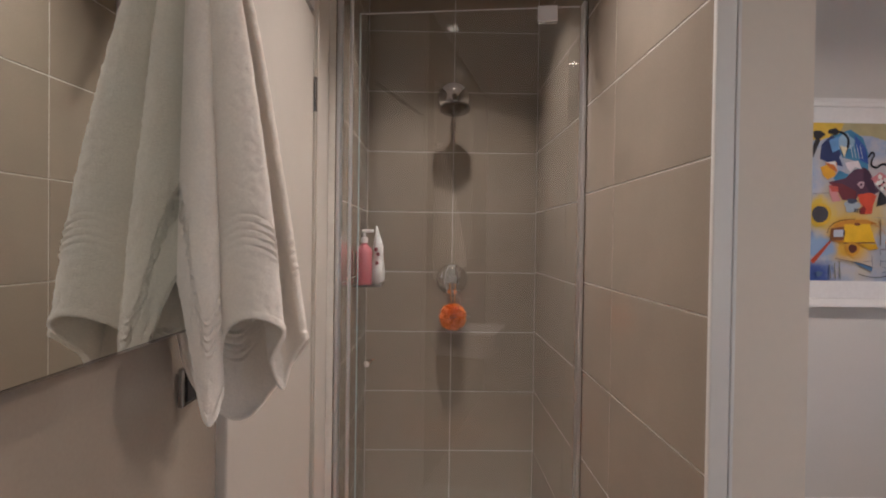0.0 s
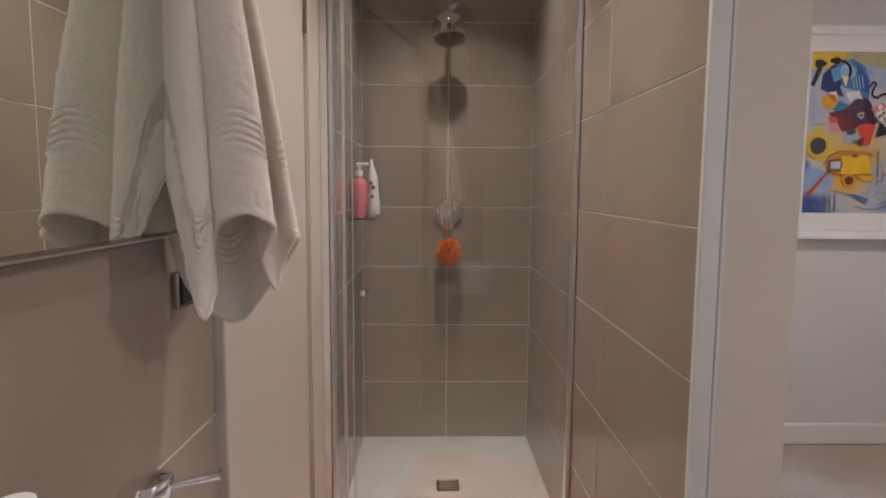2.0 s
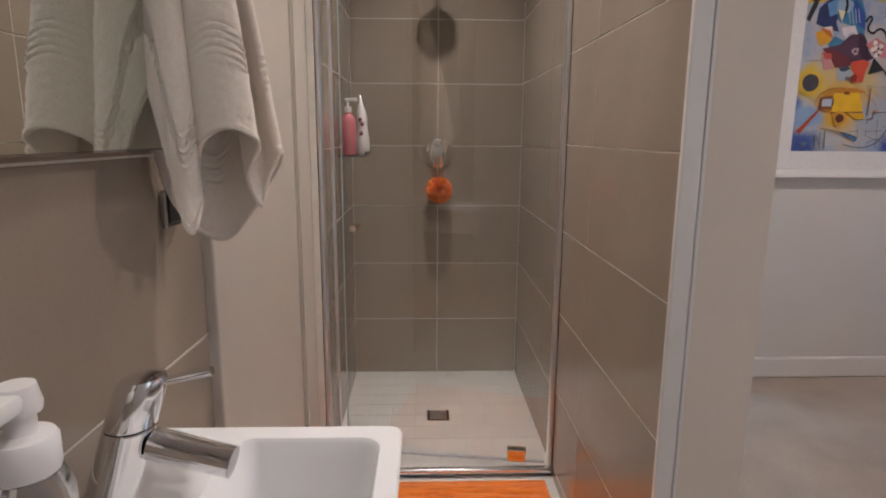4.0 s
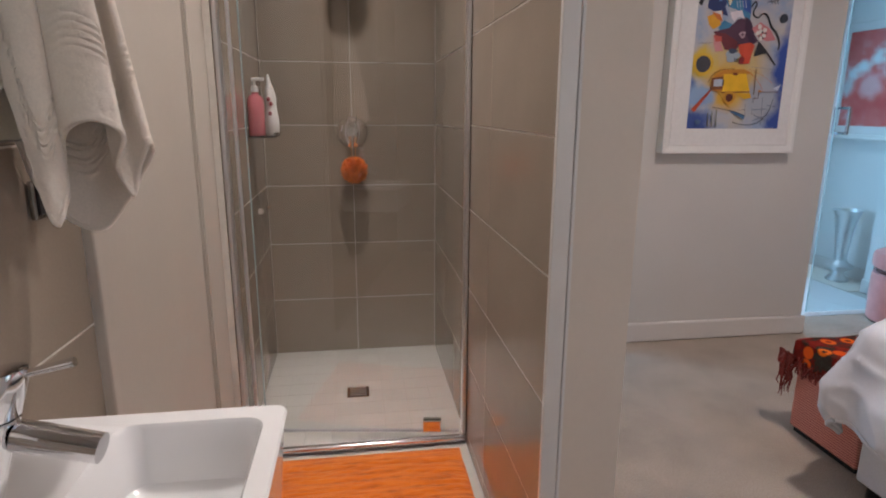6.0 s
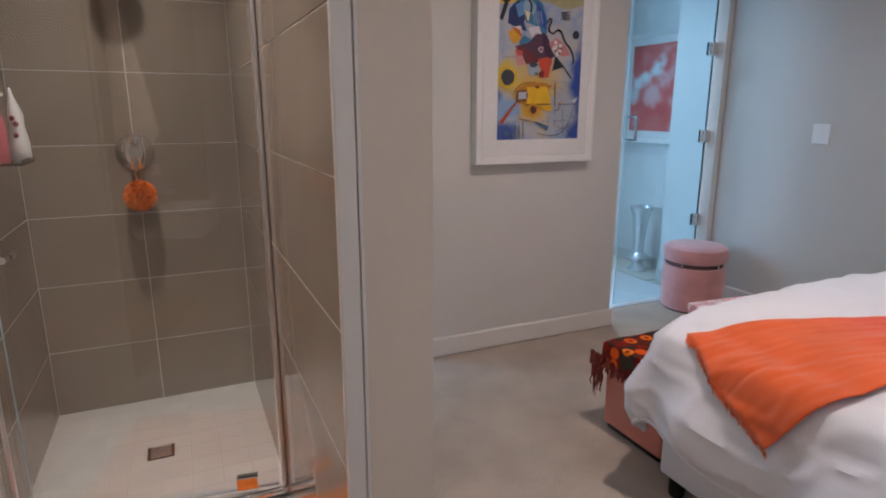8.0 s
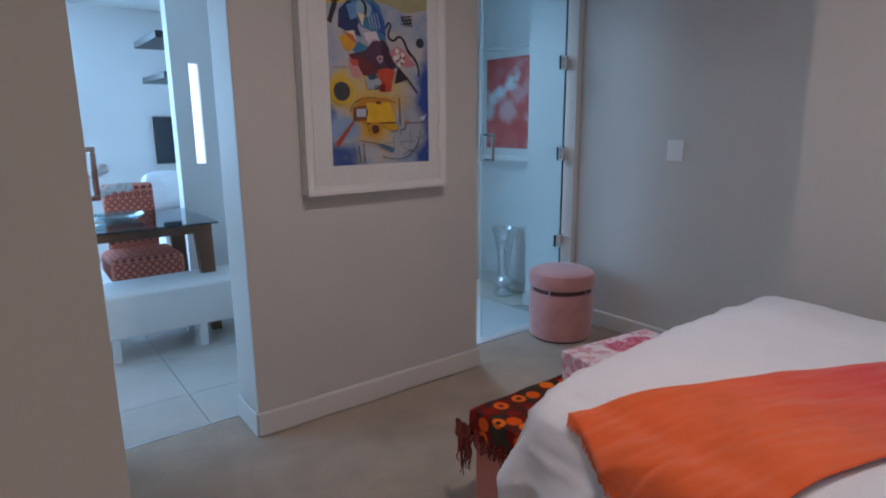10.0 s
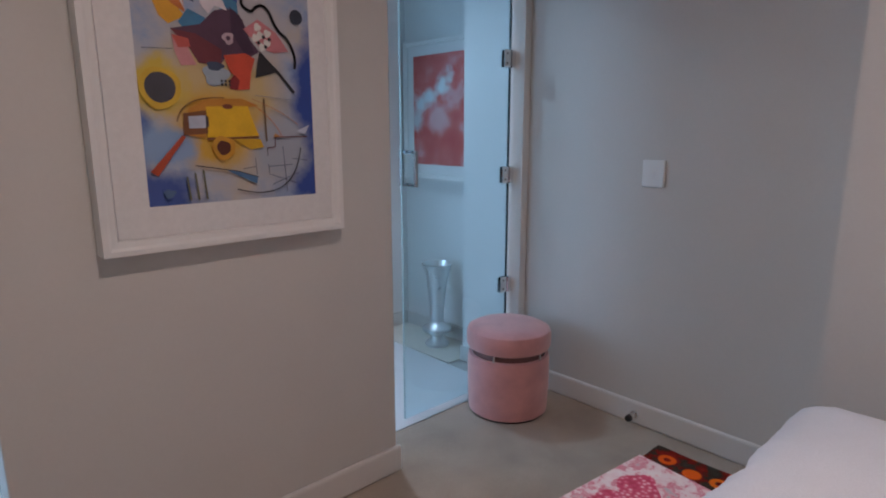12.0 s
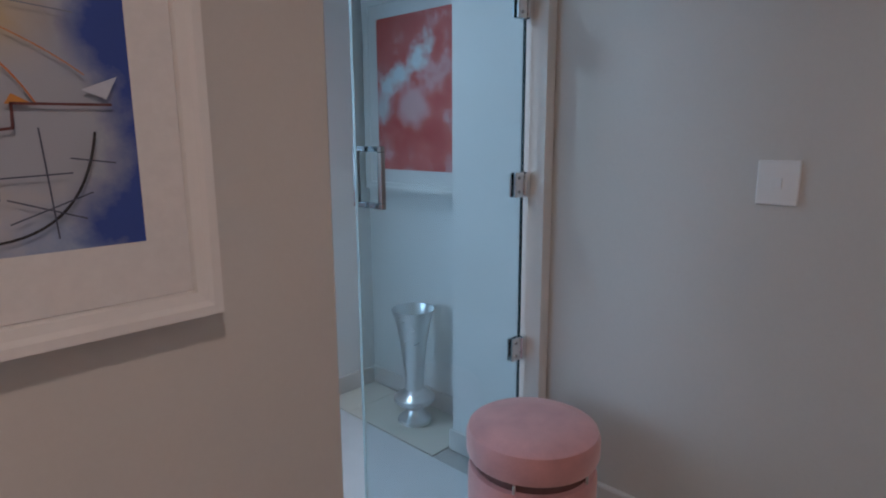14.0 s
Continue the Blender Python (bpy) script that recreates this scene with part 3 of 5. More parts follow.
for x0, x1 in ((-0.5, -0.02), (0.02, 0.5)):
    p = local("pane", solid(x0, x1, -0.004, 0.004, 0.08, 2.42), M_PANE, w)
    p.visible_shadow = False
# unseen window, added to house the bedroom fill light
w = thing("window_2", (2.0, -1.28, 0.6), "unseen bedroom window added round the fill light", "window")
w["kind"] = "structure"
for x0, x1, z0, z1 in ((-0.8, -0.75, 0, 1.7), (0.75, 0.8, 0, 1.7), (-0.75, 0.75, 0, 0.05), (-0.75, 0.75, 1.65, 1.7)):
    local("window_frame", solid(x0, x1, -0.03, 0.03, z0, z1, 0.003), M_TRIM, w)
p = local("pane", solid(-0.75, 0.75, -0.004, 0.004, 0.05, 1.65), M_PANE, w)
p.visible_shadow = False
structure("backdrop", solid(-8, 10, 14.0, 14.1, -0.3, 9.0), M_SKYGLOW, "plain bright daylight sky outside", "backdrop")
structure("ground", solid(-60, 60, 7.7, 90, -0.5, -0.3), plain("pale paving outside", (0.45, 0.45, 0.43), 0.9), "pale sunlit paving outside", "ground")


# ---- bathroom ----
sh = thing("shower_screen", (0, SHY0, 0), "clear glass pivot shower door standing slightly ajar", "shower screen")
AJAR = pose(0.636, 0, 0) @ pose(0, 0, 0, 0, 0, -8.0) @ pose(-0.636, 0, 0)   # the leaf turns on its clamps


def on_leaf(ob):
    ob.matrix_local = AJAR
    return ob


pane = on_leaf(local("glass_pane", solid(-0.026, 0.744, -0.003, 0.003, 0.034, 2.178), M_SHGLASS, sh))
pane.visible_shadow = False
on_leaf(local("glass_edge", solid(-0.026, 0.744, -0.0034, 0.0034, 2.1785, 2.1815), M_ALU, sh, "bright polished glass edge"))
on_leaf(local("glass_edge", solid(-0.0295, -0.0265, -0.0034, 0.0034, 0.034, 2.1815), M_EDGEL, sh, "pale polished glass edge"))
M_SEAL = Mat("grey translucent seal", (0.42, 0.42, 0.44), 0.35).m
on_leaf(local("bottom_seal", solid(-0.026, 0.744, -0.005, 0.005, 0.022, 0.0335, 0.002), M_SEAL, sh, "thin grey bottom seal"))
for x0, x1, y0, y1 in ((-0.0845, -0.070, -0.030, 0.022), (-0.044, -0.034, -0.012, 0.012), (0.756, 0.770, -0.022, 0.022)):
    local("profile", solid(x0, x1, y0, y1, 0.012, 2.20, 0.003), M_ALU, sh, "satin aluminium upright profile")
pane = local("fixed_pane", solid(-0.0695, -0.0445, -0.003, 0.003, 0.03, 2.178), M_SHGLASS, sh)
pane.visible_shadow = False
bm = solid(-0.084, 0.770, -0.034, -0.004, -0.014, 0.009, 0.010, 5)
local("sill_rail", bm, Mat("polished aluminium", (0.80, 0.80, 0.82), 0.18, 1.0).m, sh, "polished chrome sill rail", True)
for z, hh in ((0.052, 0.025), (2.155, 0.028)):
    bm = solid(0.600, 0.672, -0.016, -0.0035, z - hh, z + hh, 0.003)
    box(bm, 0.600, 0.672, 0.0035, 0.016, z - hh, z + hh, 0.003)
    on_leaf(local("pivot_clamp", bm, M_CHROME, sh, "polished chrome pivot clamp"))
bm = tube(bmesh.new(), (0.018, -0.0035, 0.926), (0.018, -0.040, 0.926), 0.011)
tube(bm, (0.018, 0.0035, 0.926), (0.018, 0.040, 0.926), 0.011)
on_leaf(local("knob", bm, M_CHROME, sh, "small round chrome knob", True))

# shower tray
structure("floor_shower", solid(SHX0 - 0.0005, SHX1 + 0.0005, SHY0 - 0.01, SHY1 + 0.0005, FLOOR - 0.02, -0.0012), M_GROUTM, "grouted shower floor", "shower floor")
structure("floor_bathroom", solid(-0.13, SHX1 + 0.012, 0.9, SHY0 - 0.012, FLOOR - 0.05, FLOOR + 0.001), M_GROUTG, "grouted bathroom floor", "floor")
bm = solid(-0.05, 0.05, -0.05, 0.05, -0.0045, 0.0022, 0.001)
dr = thing("floor_drain", (0.343, 2.497, 0), "square steel floor drain in the shower", "drain")
local("grate_frame", bm, M_CHROMED, dr)
for k in range(5):
    bm = bmesh.new()
    box(bm, -0.038, 0.038, -0.036 + k * 0.018, -0.029 + k * 0.018, 0.0022, 0.0034)
    local("slat", bm, M_ALU, dr)

# rain head
rh = thing("rain_shower", (0.346, 3.012, 2.09), "round chrome rain shower head on a wall arm", "shower head")
bm = lathe([(0, 0.020), (0.030, 0.018), (0.060, 0.010), (0.078, 0.003), (0.079, 0.0), (0, 0.0)], (0, 0, 0), 48)
bmesh.ops.rotate(bm, verts=bm.verts, matrix=Matrix.Rotation(radians(90), 3, "X"))
local("wall_flange", bm, M_CHROME, rh, "round polished wall flange", True)
bm = tube(bmesh.new(), (0, -0.008, 0), (0, -0.10, -0.012), 0.011)
tube(bm, (0, -0.096, -0.010), (0, -0.15, -0.060), 0.011)
arm = local("arm", bm, M_CHROME, rh, "", True)
bm = tube(bmesh.new(), (0, -0.146, -0.055), (0, -0.158, -0.072), 0.017)
local("ball_joint", bm, M_CHROME, arm, "", True)
prof = [(0.0, 0.016), (0.02, 0.016), (0.05, 0.008), (0.072, 0.001), (0.074, -0.004), (0.070, -0.008), (0.0, -0.008)]
bm = lathe(prof, (0, -0.160, -0.088), 48)
bmesh.ops.rotate(bm, verts=bm.verts, cent=(0, -0.160, -0.088), matrix=Matrix.Rotation(radians(-16), 3, "X"))
local("spray_plate", bm, M_CHROMED, arm, "grey nozzle plate", True)

# mixer
mx = thing("shower_mixer", (0.349, 3.012, 1.173), "round chrome shower mixer plate with lever", "shower mixer")
bm = lathe([(0, 0.022), (0.028, 0.021), (0.052, 0.016), (0.070, 0.008), (0.077, 0.003), (0.078, 0.0), (0, 0.0)], (0, 0, 0), 48)
bmesh.ops.rotate(bm, verts=bm.verts, matrix=Matrix.Rotation(radians(90), 3, "X"))
local("plate", bm, M_CHROME, mx, "", True)
bm = tube(bmesh.new(), (0, -0.020, 0.006), (0, -0.058, 0.006), 0.026, 0.023)
hub = local("hub", bm, M_CHROME, mx, "", True)
local("lever", tube(bmesh.new(), (0, -0.045, 0.0), (0, -0.062, -0.075), 0.0085, 0.007), M_CHROME, hub, "", True)


def ruffle_ball(at, r, turns, material):
    """A puff of gathered mesh: many small folded petals round a centre."""
    bm = bmesh.new()
    for k in range(turns):
        z = 1 - 2 * (k + 0.5) / turns
        a = k * 2.399963
        rr = math.sqrt(1 - z * z)
        d = Vector((rr * math.cos(a), rr * math.sin(a), z))
        u = d.orthogonal().normalized()
        v = d.cross(u)
        tw = random.uniform(0, 6.28)
        u, v = u * math.cos(tw) + v * math.sin(tw), v * math.cos(tw) - u * math.sin(tw)
        rows = []
        for i in range(5):
            s = (i - 2) / 2
            wob = 0.12 * math.sin(i * 2.2 + k)
            base = d * (r * 0.84)
            tip = d * (r * random.uniform(0.86, 1.06)) + u * (s * r * 0.42) + v * (r * wob)
            rows.append((bm.verts.new(base + u * s * r * 0.16), bm.verts.new(tip)))
        for p, q in zip(rows, rows[1:]):
            bm.faces.new((p[0], q[0], q[1], p[1]))
    bmesh.ops.translate(bm, verts=bm.verts, vec=at)
    return bm


M_PUFF = Mat("orange nylon netting", (1.0, 0.29, 0.04), 0.6).vary(0.06, 20).m
sp = thing("bath_sponge", (0.353, 2.948, 0.99), "orange netting bath puff hanging from the mixer", "sponge")
local("puff", ruffle_ball((0, 0, 0), 0.064, 340, M_PUFF), M_PUFF, sp)
bm = tube(bmesh.new(), (-0.004, 0.0, 0.04), (-0.018, 0.004, 0.165), 0.0022, seg=8)
tube(bm, (0.006, 0.0, 0.04), (0.014, 0.004, 0.165), 0.0022, seg=8)
local("cord", bm, plain("orange cord", (0.6, 0.3, 0.12)), sp, "thin hanging cord")

# shower caddy shelf with bottles
cs = thing("corner_shelf", (SHX0, 2.60, 1.168), "small dark glass shower shelf on the tiled wall", "shelf")
local("plate", solid(0.001, 0.118, -0.09, 0.11, 0.0, 0.008, 0.003), glass("smoked shelf glass", (0.55, 0.55, 0.55), 0.1), cs)
local("rail", solid(0.112, 0.120, -0.09, 0.11, 0.0085, 0.022, 0.002), M_CHROMED, cs, "chrome front rail")
M_PINKSOAP = Mat("pink soap", (0.85, 0.24, 0.29), 0.2)
M_PINKSOAP.set("Transmission Weight", 0.25)
M_PINKSOAP = M_PINKSOAP.m
M_WHITEPL = Mat("white plastic", (0.80, 0.79, 0.78), 0.3).m
b1 = thing("soap_bottle", (-0.045, 2.565, 1.1765), "pink liquid soap pump bottle on the shelf", "soap bottle")
local("bottle", lathe([(0, 0), (0.031, 0), (0.034, 0.006), (0.034, 0.135), (0.030, 0.155), (0.013, 0.170), (0.013, 0.178), (0, 0.178)], (0, 0, 0), 32), M_PINKSOAP, b1, "", True)
b1c = local("collar", lathe([(0, 0.1785), (0.015, 0.1785), (0.015, 0.200), (0.006, 0.203), (0.006, 0.222), (0, 0.222)], (0, 0, 0), 24), M_WHITEPL, b1, "", True)
bm = solid(-0.012, 0.040, -0.008, 0.008, 0.2225, 0.236, 0.004)
local("pump_head", bm, M_WHITEPL, b1c, "white pump spout")
b2 = thing("shampoo_bottle", (0.008, 2.640, 1.1765), "white curvy shampoo bottle with dark red print", "bottle")
bm = lathe([(0, 0), (0.030, 0), (0.036, 0.012), (0.038, 0.06), (0.030, 0.10), (0.026, 0.13), (0.030, 0.155), (0.024, 0.185), (0.010, 0.225), (0.006, 0.250), (0, 0.256)], (0, 0, 0), 32)
for v in bm.verts:
    v.co.x = v.co.x * 0.8 - 0.08 * max(0, v.co.z - 0.15)
b2b = local("bottle", bm, M_WHITEPL, b2, "", True)
for k, (u, z) in enumerate(((-0.3, 0.15), (0.1, 0.13), (-0.1, 0.09), (0.25, 0.05), (-0.35, 0.06))):
    a = -math.pi / 2 + u
    bm = bmesh.new()
    bmesh.ops.create_uvsphere(bm, u_segments=10, v_segments=6, radius=0.008, matrix=pose(0.8 * 0.029 * math.cos(a), 0.029 * math.sin(a) - 0.003, z) @ Matrix.Diagonal((1.1, 0.5, 1.2, 1)))
    local("printed_patch", bm, plain("dark red print", (0.25, 0.03, 0.05)), b2b)

# basin on the west wall
bs_ = thing("wash_basin", (-0.118, 0.34, 0.83), "white rectangular ceramic wash basin", "wash basin")


def basin_shell():
    """Rounded rectangular basin: outer body, flat rim, sunk bowl with soft corners."""
    bm = bmesh.new()
    w, l = 0.363, 0.485

    def ring(x0, x1, y0, y1, r, z, n=6):
        pts = []
        for cx, cy, a0 in ((x1 - r, y1 - r, 0), (x0 + r, y1 - r, 90), (x0 + r, y0 + r, 180), (x1 - r, y0 + r, 270)):
            for k in range(n + 1):
                a = radians(a0 + 90 * k / n)
                pts.append(bm.verts.new((cx + r * math.cos(a), cy + r * math.sin(a), z)))
        return pts

    rings = [
        ring(0.05, w - 0.05, 0.05, l - 0.05, 0.03, -0.15),
        ring(0.012, w - 0.014, 0.012, l - 0.014, 0.026, -0.138),
        ring(-0.026, w - 0.004, 0.002, l - 0.004, 0.022, -0.010),
        ring(-0.028, w, 0.0, l, 0.020, -0.004),
        ring(-0.025, w - 0.003, 0.003, l - 0.003, 0.018, 0.0),
        ring(0.122, w - 0.030, 0.040, l - 0.036, 0.030, 0.0),
        ring(0.128, w - 0.034, 0.045, l - 0.041, 0.030, -0.006),
        ring(0.140, w - 0.046, 0.062, l - 0.060, 0.034, -0.085),
        ring(0.165, w - 0.070, 0.090, l - 0.088, 0.034, -0.104),
        ring(0.215, 0.245, 0.225, 0.255, 0.014, -0.110),
    ]
    for p, q in zip(rings, rings[1:]):
        for k in range(len(p)):
            j = (k + 1) % len(p)
            bm.faces.new((p[k], p[j], q[j], q[k]))
    bm.faces.new(rings[-1])
    bm.faces.new(rings[0][::-1])
    bmesh.ops.recalc_face_normals(bm, faces=bm.faces)
    return bm


local("bowl", basin_shell(), M_CERAMIC, bs_, "", True)
local("waste", lathe([(0, 0), (0.020, 0), (0.022, 0.002), (0.020, 0.004), (0, 0.005)], (0.230, 0.240, -0.1095), 24), M_CHROME, bs_, "chrome waste plug", True)
bm = solid(0.050, 0.086, 0.115, 0.150, 0.0004, 0.0012)
stk = local("sticker", bm, plain("white paper sticker", (0.78, 0.78, 0.76)), bs_, "small printed sticker")
for k in range(3):
    local("print_bar", solid(0.056, 0.080 - 0.004 * k, 0.121 + k * 0.009, 0.125 + k * 0.009, 0.0014, 0.0018), M_BLACK, stk)

tp = thing("basin_tap", (-0.033, 0.60, 0.8305), "chrome single-lever basin mixer tap", "tap")


def leaning(bm):
    """The tap's column leans out over the bowl."""
    for v in bm.verts:
        v.co.x += (v.co.z - 0.15) * 0.34
    return bm


local("body", leaning(lathe([(0, 0), (0.031, 0), (0.031, 0.004), (0.0285, 0.008), (0.0275, 0.118), (0.0262, 0.1195), (0, 0.1195)], (0, 0, 0), 40)), M_CHROME, tp, "", True)
bm = lathe([(0, 0.1215), (0.0265, 0.1215), (0.0275, 0.124), (0.0262, 0.168), (0.0225, 0.176), (0.010, 0.180), (0, 0.1805)], (0, 0, 0), 40)
for v in bm.verts:
    if v.co.z > 0.15:
        v.co.z += v.co.x * 0.10
cap = local("cap", leaning(bm), M_CHROME, tp, "", True)
bm = tube(bmesh.new(), (0.016, 0.0, 0.168), (0.084, -0.004, 0.184), 0.0042, 0.0052, 16)
local("lever", bm, M_CHROME, cap, "thin chrome lever", True)
bm = tube(bmesh.new(), (0.012, 0.0, 0.098), (0.100, -0.006, 0.078), 0.0185, 0.0175, 28)
local("spout", bm, M_CHROME, tp, "", True)
sd = thing("soap_dispenser", Matrix.Translation((-0.066, 0.47, 0.8305)) @ Matrix.Diagonal((1.25, 1.25, 1.48, 1)), "clear soap dispenser with white pump top", "soap dispenser")
local("bottle", lathe([(0, 0), (0.026, 0), (0.028, 0.004), (0.028, 0.085), (0.022, 0.098), (0, 0.098)], (0, 0, 0), 28), glass("clear bottle plastic", (0.9, 0.9, 0.9), 0.05), sd, "", True)
sdc = local("collar", lathe([(0, 0.0985), (0.021, 0.0985), (0.022, 0.102), (0.022, 0.118), (0.020, 0.121), (0.010, 0.123), (0.010, 0.135), (0, 0.135)], (0, 0, 0), 28), M_WHITEPL, sd, "", True)
bm = lathe([(0, 0.1355), (0.014, 0.1355), (0.015, 0.140), (0.012, 0.152), (0, 0.153)], (0, 0, 0), 24)
box(bm, -0.010, 0.010, -0.045, 0.0, 0.138, 0.150, 0.004)
local("pump_head", bm, M_WHITEPL, sdc, "white pump head", True)

# mirror, plate, towel
mr = thing("wall_mirror", WEST @ pose(-0.119, -0.30, 1.243), "large frameless wall mirror on a shallow backing box", "mirror")
local("backing", solid(0.0, 0.0245, 0.004, 1.145, 0.004, 1.05, 0.001), M_DOORPAINT, mr, "painted backing box")
local("mirror_glass", solid(0.025, 0.031, 0.0, 1.150, 0.0, 1.05), M_MIRROR, mr)
local("edge_trim", solid(0.025, 0.0315, 0.0, 1.150, -0.003, -0.0005), M_CHROMED, mr, "thin metal edge strip")
pl = thing("wall_plate", (-0.119, 0.912, 1.150), "small square dark chrome plate on tiles", "wall plate")
local("plate", solid(0.0, 0.010, -0.026, 0.026, -0.029, 0.029, 0.003), M_CHROMED, pl)
local("inset", solid(0.0105, 0.012, -0.019, 0.019, -0.022, 0.022, 0.002), M_BLACK, pl, "dark inset")
hk = single("towel_hook", tube(tube(bmesh.new(), (-0.119, 0.868, 1.925), (-0.075, 0.868, 1.925), 0.008), (-0.077, 0.868, 1.925), (-0.070, 0.868, 1.955), 0.008), M_CHROME, "chrome towel hook on the tiled wall", "hook")


def closed_curve(pts, n):
    """n points of a smooth closed curve through the given ones, with a share of the way each."""
    out = []
    for k in range(n):
        t = k / n * len(pts)
        i, f = int(t), t - int(t)
        p0, p1, p2, p3 = (Vector(pts[(i + d) % len(pts)]) for d in (-1, 0, 1, 2))
        out.append(0.5 * (2 * p1 + (p2 - p0) * f + (2 * p0 - 5 * p1 + 4 * p2 - p3) * f * f + (3 * p1 - p0 - 3 * p2 + p3) * f ** 3))
    return out


def towel():
    """A bath towel hung by its middle: folds fan out from the hook, each with its own hem height."""
    folds = [
        # out from the wall, along the wall, hem height
        (-0.108, 0.84, 1.32), (-0.075, 0.805, 1.27), (-0.045, 0.79, 1.135), (-0.028, 0.80, 1.165),
        (-0.045, 0.845, 1.21), (-0.018, 0.80, 1.25), (0.019, 0.775, 1.268), (0.049, 0.775, 1.262),
        (0.058, 0.79, 1.245), (0.026, 0.83, 1.20), (0.032, 0.85, 1.16), (0.048, 0.845, 1.20),
        (0.078, 0.815, 1.235), (0.066, 0.85, 1.22), (0.020, 0.885, 1.165), (-0.040, 0.90, 1.10), (-0.100, 0.885, 1.16),
    ]
    top, hx, hy = 1.93, -0.092, 0.866
    ring = closed_curve(folds, 272)
    m = 200
    bm = bmesh.new()
    rows = []
    for i in range(m + 1):
        s = i / m
        row = []
        for c in ring:
            z = top - s * (top - c.z)
            f = max(0.10, (top - z) / 0.68) ** 0.62
            x, y = hx + (c.x - hx) * f, hy + (c.y - hy) * f
            left = (1 - s) * (top - c.z)
            w = 0.004 * noise.noise(Vector((x * 24, y * 24, z * 5))) * min(1.0, f)
            if 0.085 < left < 0.135:      # ribbed border above the hem
                w += 0.0016 * math.sin((left - 0.085) * 620)
            elif left < 0.008:            # rolled hem
                w += 0.002
            w += 0.0013 * noise.noise(Vector((x * 120, y * 120, z * 120)))
            row.append(bm.verts.new((max(-0.111, x + w), y - w, z)))
        rows.append(row)
    for p, q in zip(rows, rows[1:]):
        for k in range(len(ring)):
            j = (k + 1) % len(ring)
            bm.faces.new((p[k], q[k], q[j], p[j]))
    bm.faces.new(rows[0])
    bmesh.ops.recalc_face_normals(bm, faces=bm.faces)
    return bm


tw = single("towel", towel(), M_TOWEL, "white terry bath towel hanging on a hook", "towel")
md = tw.modifiers.new("thickness", "SOLIDIFY")
md.thickness, md.offset = 0.006, 0.0


def bath_mat():
    bm = bmesh.new()
    nx, ny = 110, 96
    x0, x1, y0, y1 = 0.03, 0.738, 1.38, 2.012
    grid = [[None] * (ny + 1) for _ in range(nx + 1)]
    for i in range(nx + 1):
        for j in range(ny + 1):
            u, v = i / nx, j / ny
            x, y = x0 + (x1 - x0) * u, y0 + (y1 - y0) * v
            e = min(u, 1 - u, v * 0.9, (1 - v) * 0.9) * 12
            h = 0.016 * min(1.0, e) ** 0.5
            furrow = abs(math.sin(y * 46 + 1.6 * noise.noise(Vector((x * 5, y * 9, 0))))) ** 0.35
            h *= 0.62 + 0.38 * furrow + 0.20 * noise.noise(Vector((x * 60, y * 60, 3)))
            grid[i][j] = bm.verts.new((x + 0.004 * noise.noise(Vector((y * 9, 1, 0))), y, FLOOR + 0.006 + h))
    for i in range(nx):
        for j in range(ny):
            bm.faces.new((grid[i][j], grid[i + 1][j], grid[i + 1][j + 1], grid[i][j + 1]))
    box(bm, x0 + 0.004, x1 - 0.004, y0 + 0.004, y1 - 0.004, FLOOR + 0.005, FLOOR + 0.0095)
    return bm


single("bath_mat", bath_mat(), M_MAT, "bright orange tufted bath mat by the shower", "bath mat")


# ---- ceiling downlights ----
M_GLOW = Mat("lamp face", (1, 1, 1), 0.5)
M_GLOW.set("Emission Color", (1.0, 0.86, 0.70, 1))
M_GLOW.set("Emission Strength", 8.0)
M_GLOW = M_GLOW.m
for lx, ly, _, _ in DOWNLIGHTS:
    dl = thing("downlight", (lx, ly, TOP), "round recessed ceiling downlight with white ring", "downlight", "ceiling downlights")
    local("ring", lathe([(0.036, -0.001), (0.048, -0.001), (0.048, -0.006), (0.040, -0.010), (0.036, -0.006), (0.036, -0.001)], (0, 0, 0), 36), M_TRIM, dl, "", True)
    local("lens", lathe([(0, -0.002), (0.0355, -0.002), (0.0355, -0.004), (0, -0.004)], (0, 0, 0), 30), M_GLOW, dl, "glowing lamp face")


# ---- bedroom ----
def flat_poly(bm, pts, y, slot):
    vs = [bm.verts.new((px, y, pz)) for px, pz in pts]
    f = bm.faces.new(vs)
    f.material_index = slot
    if f.normal.y > 0:
        f.normal_flip()


